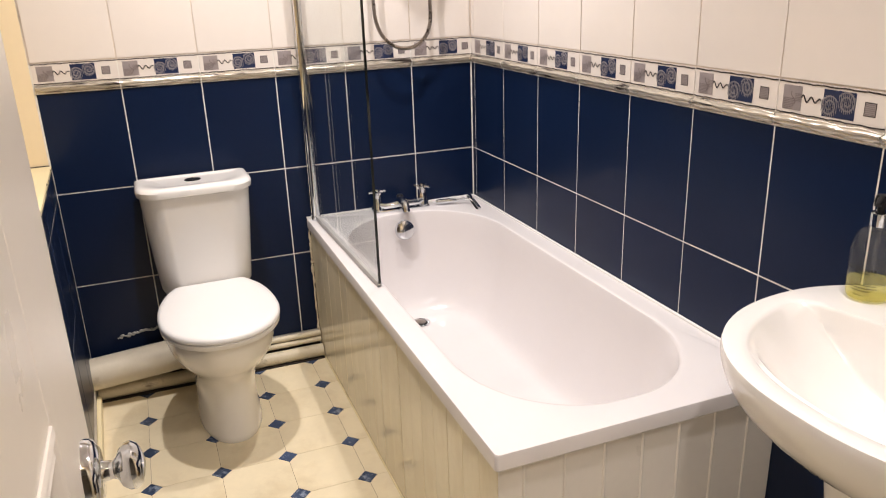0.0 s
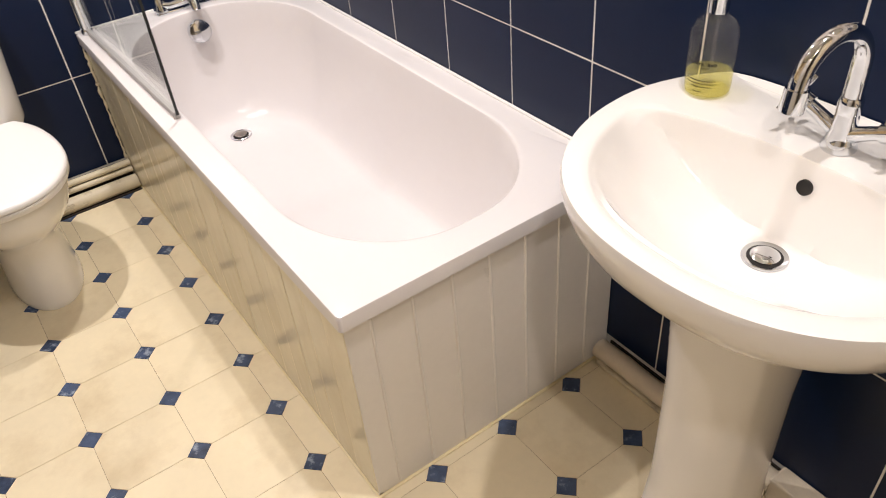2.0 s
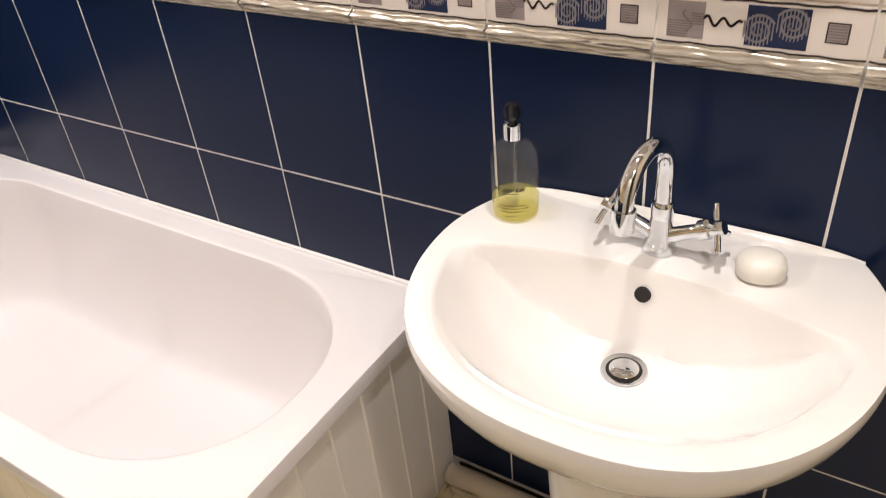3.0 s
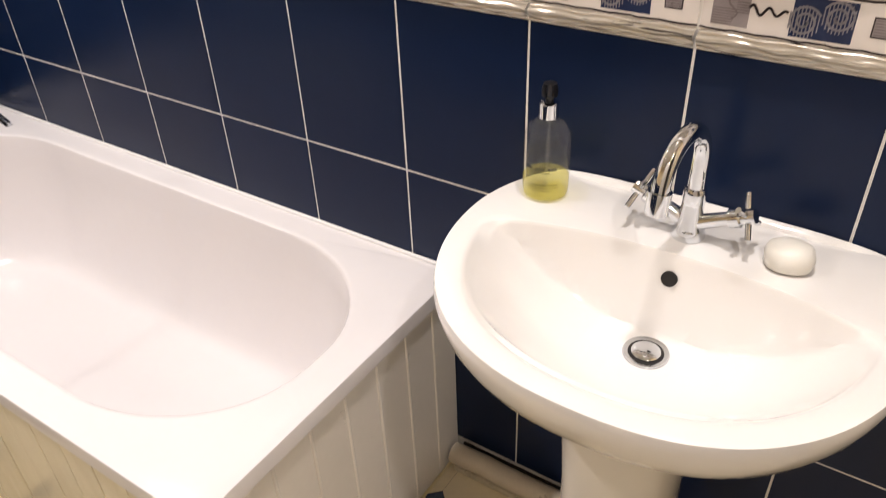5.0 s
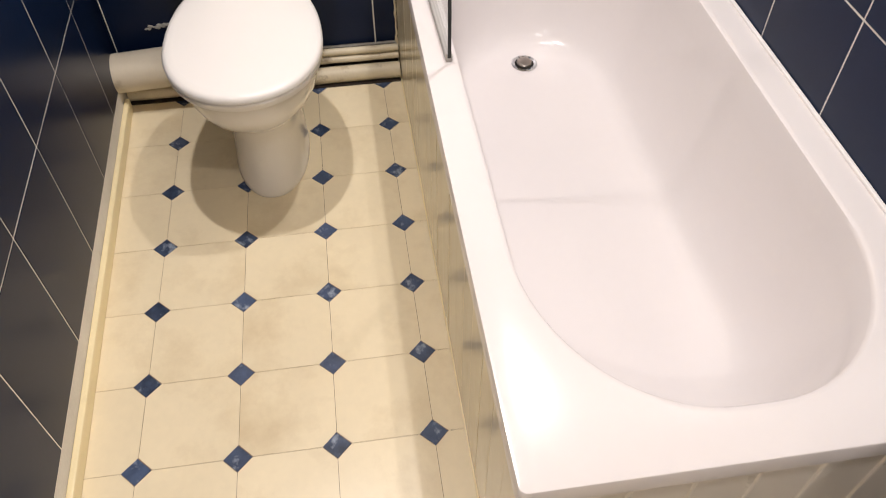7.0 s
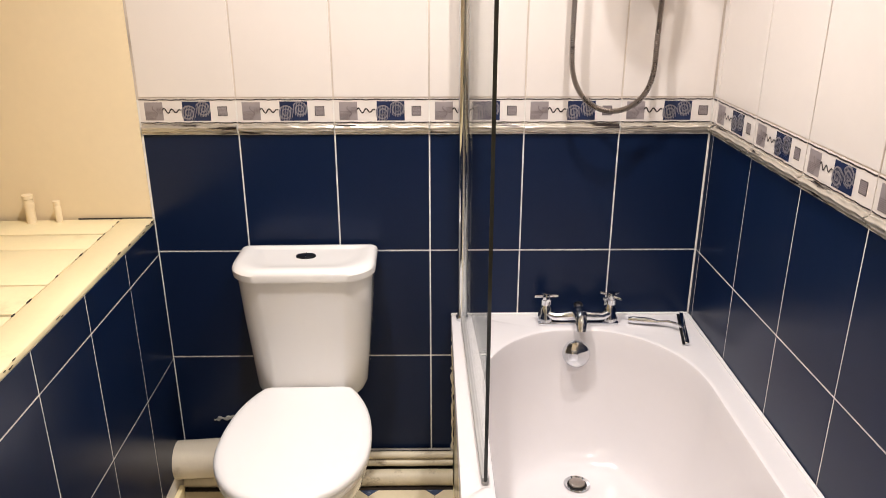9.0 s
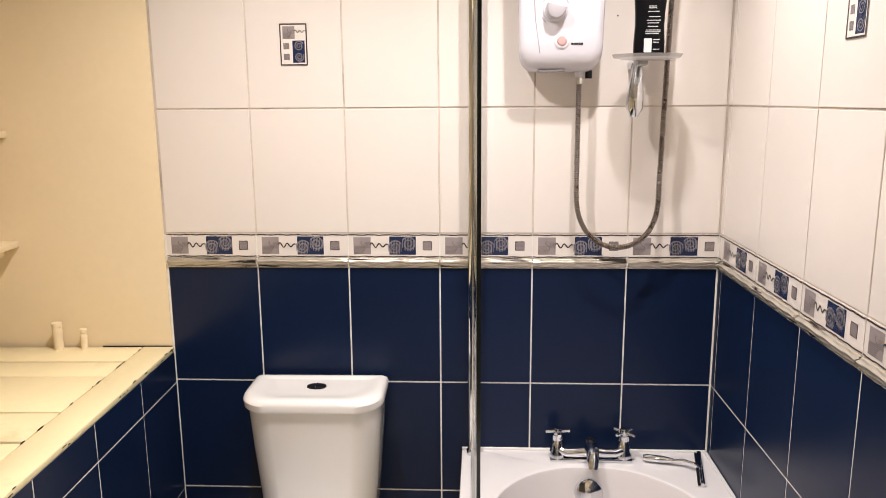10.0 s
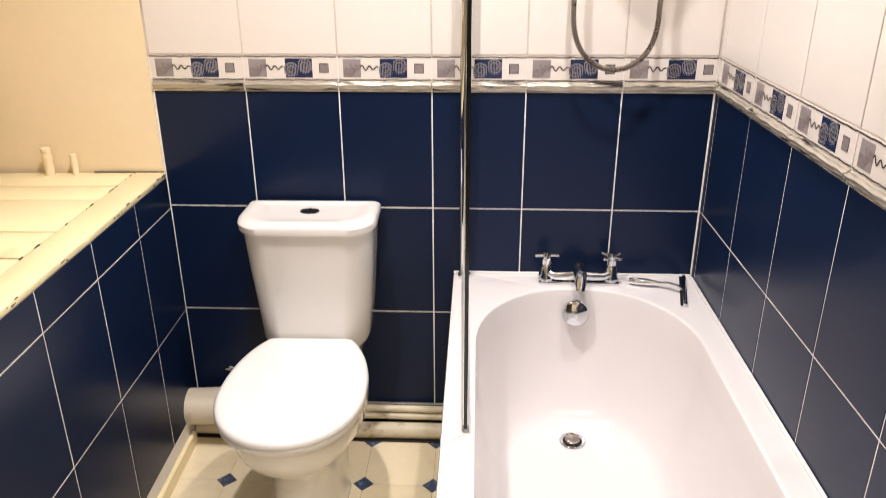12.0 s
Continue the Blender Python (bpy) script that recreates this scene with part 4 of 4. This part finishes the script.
structure(link("baseboard", boxed(-0.052, -0.001, FRONT + 0.016, -2.132, 0.0, 0.066, 0.005), PIPE_CLEAN), "cream painted timber boxing at the wall foot past the basin", "skirting")
bm = bmesh.new()
rng = random.Random(4)
for i in range(34):
    cx, cz = -1.392 + i * 0.0050, 0.203 + rng.uniform(-0.004, 0.005) + 0.0005 * i
    r = rng.uniform(0.003, 0.0085)
    bmesh.ops.create_icosphere(bm, subdivisions=1, radius=r, matrix=Matrix.LocRotScale((cx, -0.002, cz), None, (1.2, 0.4, 0.8)))
tagged(link("limescale_crust", bm, LIMESCALE, smooth=True), "grey limescale crust on the dark tile above the soil pipe", "limescale", kind="stuff")


# ---- basin ----
BX, BY, DECK = -0.208, -2.096, 0.836
HALF, DEPTH = 0.307, 0.475


def basin_outline(n=96, inset=0.0):
    """Outline of the basin seen from above, round the plug hole: straight at the wall, bowed in front."""
    out = []
    for i in range(n):
        a = 2 * math.pi * i / n
        d = Vector((math.cos(a), math.sin(a)))
        lo, hi = 0.0, 0.6
        for _ in range(30):
            m = (lo + hi) / 2
            x, y = BX + d.x * m, d.y * m
            q = (abs(y) / (HALF - inset)) ** 2.35 + (max(0.0, -(x + 0.17)) / (DEPTH - 0.17 - inset)) ** 2.1
            back = x > -0.17 and (abs(y) / (HALF - inset - 2.2 * max(0.0, x + 0.17) ** 2)) > 1
            if q > 1 or x > -0.004 - inset * 0.2 or back:
                hi = m
            else:
                lo = m
        out.append((BX + d.x * lo, BY + d.y * lo))
    return out


def bowl_outline(n=96):
    """Inner edge of the bowl: follows the front rim, cut by the tap deck with a shallow curve."""
    base = basin_outline(n, 0.037)
    out = []
    for x, y in base:
        def inside(k):
            return BX + (x - BX) * k <= -0.140 - 0.062 * abs((y - BY) * k / HALF) ** 2.2
        k = 1.0
        if not inside(1.0):
            lo, hi = 0.0, 1.0
            for _ in range(40):
                k = (lo + hi) / 2
                lo, hi = (k, hi) if inside(k) else (lo, k)
        out.append((BX + (x - BX) * k, BY + (y - BY) * k))
    sm = []
    for i in range(n):
        s = [out[(i + j) % n] for j in (-1, 0, 1)]
        sm.append((sum(p[0] for p in s) / 3, sum(p[1] for p in s) / 3))
    return sm


def make_basin():
    ob = thing("washbasin", (0, 0, 0), "white ceramic pedestal washbasin with plug and overflow", "washbasin")
    out0, inn = basin_outline(), bowl_outline()

    def sc(pts, k, z, c=(BX, BY)):
        return [(c[0] + (x - c[0]) * k, c[1] + (y - c[1]) * k, z) for x, y in pts]

    def under(k, z):
        return [(max(min(-0.004, BX + (x - BX) * k), -1) if x < -0.05 else -0.004, BY + (y - BY) * k, z) for x, y in out0]

    rings = [under(0.40, 0.640), under(0.46, 0.668), under(0.63, 0.694), under(0.81, 0.731), under(0.93, 0.766), under(0.972, 0.788), under(0.992, 0.806)]
    rings += [sc(out0, 1.0, 0.818), sc(out0, 1.0, 0.828), sc(out0, 0.993, 0.835), sc(out0, 0.978, DECK)]
    dk = [(a[0] * 0.35 + b[0] * 0.65, a[1] * 0.35 + b[1] * 0.65) for a, b in zip(out0, inn)]
    rings += [sc(dk, 1.0, DECK - 0.001), sc(inn, 1.012, DECK - 0.0015), sc(inn, 0.995, DECK - 0.0035), sc(inn, 0.98, DECK - 0.007)]
    def depth(x, y):
        """Height of the bowl's inside: a shallow dish cut by the steep wall under the tap deck."""
        u = (y - BY) / HALF
        ax = DEPTH - 0.240 - 0.050 if x < -0.240 else 0.215
        rho = math.hypot((x + 0.240) / ax, (y - BY) / (HALF - 0.052))
        dish = 0.7050 + 0.122 * max(0.0, (rho - 0.2) / 0.8) ** 2.0
        back = DECK - 0.006 - 4.5 * max(0.0, (-0.140 - 0.062 * abs(u) ** 2.2) - x)
        m = 0.006
        h = max(m - abs(dish - back), 0.0) / m
        return min(DECK - 0.006, max(dish, back) + h * h * m / 4)

    for k in (0.95, 0.92, 0.88, 0.84, 0.79, 0.74, 0.68, 0.62, 0.55, 0.48, 0.41, 0.34, 0.27, 0.20, 0.15):
        rings.append([(x, y, depth(x, y)) for x, y, _ in sc(inn, k, 0.0)])
    bm = loft(bmesh.new(), rings, True, True, True)
    part("bowl", fix(bm), CERAMIC, ob)
    part("back_upstand", fix(loft(bmesh.new(), [[(x, BY + y, DECK - 0.004 + z * (1.0 - abs(y / 0.252) ** 5)) for x, z in ((-0.003, 0.0), (-0.017, 0.003), (-0.013, 0.008), (-0.009, 0.011), (-0.003, 0.012))] for y in np.linspace(-0.25, 0.25, 25)], True, True, True)), CERAMIC, ob)

    # pedestal
    def ped(z, w, d):
        return [(min(-0.03, p[0]), p[1], z) for p in ring(-0.211, BY + 0.006, z, d, w, 2.5, 40)]

    part("pedestal", fix(loft(bmesh.new(), [ped(0.0, 0.108, 0.128), ped(0.012, 0.108, 0.128), ped(0.05, 0.098, 0.115), ped(0.2, 0.088, 0.103), ped(0.45, 0.088, 0.103), ped(0.60, 0.096, 0.112), ped(0.66, 0.104, 0.118), ped(0.676, 0.106, 0.120)], True, True, True)), CERAMIC, ob)
    w = part("waste", lathe([(0.0, 0.7065), (0.020, 0.7065), (0.0245, 0.707), (0.0315, 0.709), (0.0328, 0.7075), (0.0333, 0.704)], 32, cx=BX, cy=BY, caps=False), CHROME, ob, "chrome basin waste")
    part("waste_gap", lathe([(0.0, 0.7075), (0.0252, 0.7075)], 28, cx=BX, cy=BY, caps=False), DARK, w)
    part("plug", lathe([(0.0, 0.7150), (0.008, 0.7146), (0.014, 0.7136), (0.0185, 0.7118), (0.0208, 0.7098), (0.0198, 0.7080), (0.0, 0.7077)], 28, cx=BX, cy=BY, caps=False), CHROME, w, "domed chrome plug")
    part("overflow_hole", lathe([(0.0, 0.0006), (0.0095, 0.0006), (0.0112, 0.0008), (0.0115, -0.004)], 24, caps=False), DARK, ob, "dark round overflow hole", m=pose(-0.1505, BY, 0.7980, 0, -77, 0))
    return ob


make_basin()


def make_basin_tap():
    ob = thing("basin_tap", (-0.086, BY + 0.001, DECK - 0.001), "chrome monobloc basin mixer with swan neck spout and cross handles", "tap")
    part("body", lathe([(0.0235, 0.0), (0.0245, 0.003), (0.0205, 0.014), (0.0170, 0.030), (0.0158, 0.046), (0.0150, 0.058)], 28), CHROME, ob)
    part("collar", lathe([(0.0145, 0.052), (0.0158, 0.056), (0.0158, 0.074), (0.0140, 0.078)], 28), CHROME, ob)
    pts = [(0, 0, 0.07), (0, 0, 0.10), (0, 0, 0.125)]
    for x, z in arc(-0.056, 0.124, 0.056, 0, 172, 18):
        pts.append((x, 0, z))
    pts += [(-0.113, 0, 0.118)]
    turn = pose(0, 0, 0, 0, 0, -8)
    pts = [turn @ Vector(p) for p in pts]
    part("spout", tube(pts, 0.0120, 18), CHROME, ob, "curved chrome spout")
    part("aerator", tube([turn @ Vector((-0.112, 0, 0.124)), turn @ Vector((-0.115, 0, 0.094))], 0.0155, 20), CHROME, ob)
    for s in (-1, 1):
        part("arm", tube([(0, 0.006 * s, 0.022), (-0.002, 0.040 * s, 0.040), (-0.003, 0.062 * s, 0.050)], [0.012, 0.0098, 0.0092], 16), CHROME, ob)
        d = Vector((-0.04, s, 0.46)).normalized()
        q = d.to_track_quat("Z", "Y").to_matrix().to_4x4()
        cross_handle(ob, 0, 0, 0, Matrix.Translation((-0.003, 0.064 * s, 0.051)) @ q @ pose(0, 0, 0, 0, 0, 25))
    return ob


make_basin_tap()


def make_soap_bottle():
    ob = thing("soap_dispenser", (-0.082, -1.868, DECK), "clear bottle a third full of yellow liquid soap, black pump", "soap dispenser")
    prof = [(0.028, 0.0), (0.034, 0.002), (0.0355, 0.010), (0.036, 0.05), (0.036, 0.088), (0.034, 0.102), (0.028, 0.114), (0.019, 0.122), (0.013, 0.126), (0.013, 0.130)]
    part("bottle", fix(loft(bmesh.new(), [[(r * math.cos(2 * math.pi * i / 40), r * math.sin(2 * math.pi * i / 40), z) for i in range(40)] for r, z in prof], True, True, False)), BOTTLE_GLASS, ob, "clear plastic bottle")
    lp = [(0.0272, 0.0025), (0.0335, 0.004), (0.0349, 0.012), (0.0353, 0.031), (0.0353, 0.032)]
    part("liquid", lathe(lp, 40), SOAP_LIQUID, ob, "yellow liquid soap")
    part("dip_tube", tube([(0, 0, 0.012), (0.004, 0, 0.128)], 0.003, 8), BOTTLE_GLASS, ob)
    part("neck_ring", lathe([(0.0125, 0.127), (0.0148, 0.128), (0.0148, 0.150), (0.0115, 0.152)], 28), CHROME, ob, "silver neck ring")
    pump = part("pump", lathe([(0.0060, 0.150), (0.0060, 0.160), (0.0115, 0.161), (0.0120, 0.172), (0.0095, 0.180), (0.0, 0.181)], 24, caps=False), BLACK, ob, "black pump head")
    part("nozzle", tube([(0, 0, 0.175), (-0.014, -0.007, 0.175), (-0.025, -0.013, 0.169)], [0.006, 0.0052, 0.0045], 10), BLACK, pump)
    # unreadable print as plain bars round the front
    bm = bmesh.new()
    for z, a0, a1, hgt in ((0.056, 150, 240, 0.0045), (0.0515, 175, 215, 0.0016), (0.031, 165, 235, 0.0014), (0.026, 160, 240, 0.0012), (0.021, 170, 225, 0.0012), (0.013, 180, 205, 0.0012)):
        n = 12
        for i in range(n):
            if i % 4 == 3 and hgt > 0.002:
                continue
            b0, b1 = radians(a0 + (a1 - a0) * i / n), radians(a0 + (a1 - a0) * (i + 0.75) / n)
            bm.faces.new([bm.verts.new((0.0364 * math.cos(b), 0.0364 * math.sin(b), zz)) for b, zz in ((b0, z), (b1, z), (b1, z + hgt), (b0, z + hgt))])
    part("print", bm, BLACK, ob, "black printed lettering bars")
    return ob


make_soap_bottle()
soap = tagged(link("soap_bar", fix(loft(bmesh.new(), [ring(0, 0, z, rx, ry, 2.3, 40) for z, rx, ry in ((0, 0.026, 0.028), (0.003, 0.031, 0.033), (0.015, 0.033, 0.035), (0.025, 0.030, 0.032), (0.031, 0.022, 0.024), (0.033, 0.010, 0.011))], True, True, True)), SOAP, smooth=True, m=pose(-0.090, -2.231, DECK, 0, 0, 15) @ Matrix.Diagonal((0.92, 0.92, 0.98, 1))), "white oval soap bar lying on the basin", "soap")

# ---- mirror ----
mir = thing("round_mirror", (0.0, -2.115, 1.214 + 0.235), "round frameless wall mirror above the washbasin", "mirror")
part("back_plate", lathe([(0.0, 0.0), (0.225, 0.0), (0.225, 0.014), (0.0, 0.014)], 72, caps=False), GREY_PLASTIC, mir, m=pose(-0.002, 0, 0, 0, -90, 0))
part("glass", lathe([(0.235, 0.014), (0.235, 0.018), (0.222, 0.020), (0.0, 0.020)], 72, caps=False), MIRROR, mir, "bevelled mirror glass", m=pose(-0.002, 0, 0, 0, -90, 0))

# ---- towel ----
bm = bmesh.new()
nx, nz = 26, 16
grid = []
for i in range(nx + 1):
    y = -2.385 - 0.40 * i / nx
    top = min(0.52, 0.17 + 1.1 * (-2.385 - y)) + 0.012 * math.sin(i * 1.1)
    grid.append([bm.verts.new((-0.075 - 0.020 * math.sin(i * 0.9 + k * 0.25) - 0.06 * (1 - k / nz), y, 0.004 + (top - 0.004) * k / nz)) for k in range(nz + 1)])
    grid[-1] += [bm.verts.new((-0.004, y, top - 0.02))]
for i in range(nx):
    for k in range(nz + 1):
        bm.faces.new((grid[i][k], grid[i + 1][k], grid[i + 1][k + 1], grid[i][k + 1]))
bmesh.ops.solidify(bm, geom=bm.faces[:], thickness=0.010)
tagged(link("towel", fix(bm), TOWEL, smooth=True), "golden brown towel bundled against the wall on the floor", "towel")

# ---- ledge pipes and shelves ----
for px, py, pr, ph in ((-1.806, -0.035, 0.0125, 0.078), (-1.735, -0.030, 0.0085, 0.060)):
    st = thing("pipe_stub", (px, py, 0.839), "short painted pipe end standing up from the ledge", "pipe", "pipe ends on the ledge")
    part("pipe", lathe([(pr, 0.0), (pr, ph - 0.012), (pr * 0.9, ph - 0.011), (pr * 1.12, ph - 0.010), (pr * 1.12, ph)], 18), PLASTER, st)
    part("joint", lathe([(pr * 1.12, ph * 0.55), (pr * 1.12, ph * 0.72)], 18), PLASTER, st)
for z in (1.143, 1.443, 1.752):
    sh = thing("shelf", (-2.15, 0, z), "white painted wall shelf in the alcove", "shelf", "alcove shelves")
    part("board", boxed(0.0, 0.245, -1.2, -0.005, -0.018, 0.0, 0.003), PLASTER, sh)
    part("batten", boxed(0.0, 0.2, -0.025, -0.005, -0.045, -0.0185, 0.002), PLASTER, sh)


# ---- door ----
def make_door():
    ob = thing("door_1", (-1.272, -2.856, 0.0), "white painted panel door standing open, with chrome knob", "door", rz=0)
    ob["kind"] = "structure"
    W, H, T = 0.790, 1.98, 0.036
    # local: hinge at y = 0, free edge at y = W; room-side face towards +x
    bm = bmesh.new()
    box(bm, -T, -0.007, 0.0, W, 0.008, H)
    part("slab", bm, DOOR_PAINT, ob, smooth=False)
    for y0, y1, z0, z1 in ((0.0, 0.16, 0.008, H), (W - 0.16, W, 0.008, H), (0.16, W - 0.16, 0.008, 0.22), (0.16, W - 0.16, 1.105, 1.40), (0.16, W - 0.16, H - 0.11, H)):
        part("rail", box(bmesh.new(), -0.007, 0.0, y0, y1, z0, z1, 0.0015), DOOR_PAINT, ob, smooth=False)
    for z0, z1 in ((0.22, 1.105), (1.40, H - 0.11)):
        bm = bmesh.new()
        a, b = 0.16, W - 0.16
        rings = [[(x, a + o, z0 + o), (x, b - o, z0 + o), (x, b - o, z1 - o), (x, a + o, z1 - o)] for o, x in ((0.0, -0.007), (0.0, 0.0015), (0.005, 0.003), (0.010, 0.0), (0.015, 0.002), (0.022, -0.004), (0.024, -0.0065))]
        loft(bm, rings, True)
        part("moulding", fix(bm), DOOR_PAINT, ob, smooth=False)
    kb = part("rosette", lathe([(0.0, 0.012), (0.020, 0.012), (0.026, 0.009), (0.029, 0.006), (0.030, 0.0)], 32, caps=False), CHROME, ob, "round chrome rosette", m=pose(0.0, W - 0.060, 1.0, 0, 90, 0))
    part("knob", fix(loft(bmesh.new(), [ring(0, 0, z, r, r * 0.8 if z > 0.03 else r, 2, 28) for z, r in ((0.010, 0.011), (0.014, 0.0085), (0.020, 0.0075), (0.023, 0.009), (0.026, 0.015), (0.031, 0.0205), (0.036, 0.0215), (0.041, 0.018), (0.044, 0.011), (0.0455, 0.003))], True, True, True)), CHROME, kb, "oval chrome door knob")
    return ob


make_door()
fr = structure(new("door_frame"), "white painted door frame in the doorway", "door frame")
for a, b, z0, z1 in ((DOOR_L - 0.055, DOOR_L - 0.004, 0.0, DOOR_H + 0.05), (DOOR_R + 0.004, DOOR_R + 0.055, 0.0, DOOR_H + 0.05), (DOOR_L - 0.004, DOOR_R + 0.004, DOOR_H + 0.004, DOOR_H + 0.05)):
    part("architrave", boxed(a, b, FRONT + 0.001, FRONT + 0.014, z0, z1, 0.004), DOOR_PAINT, fr)
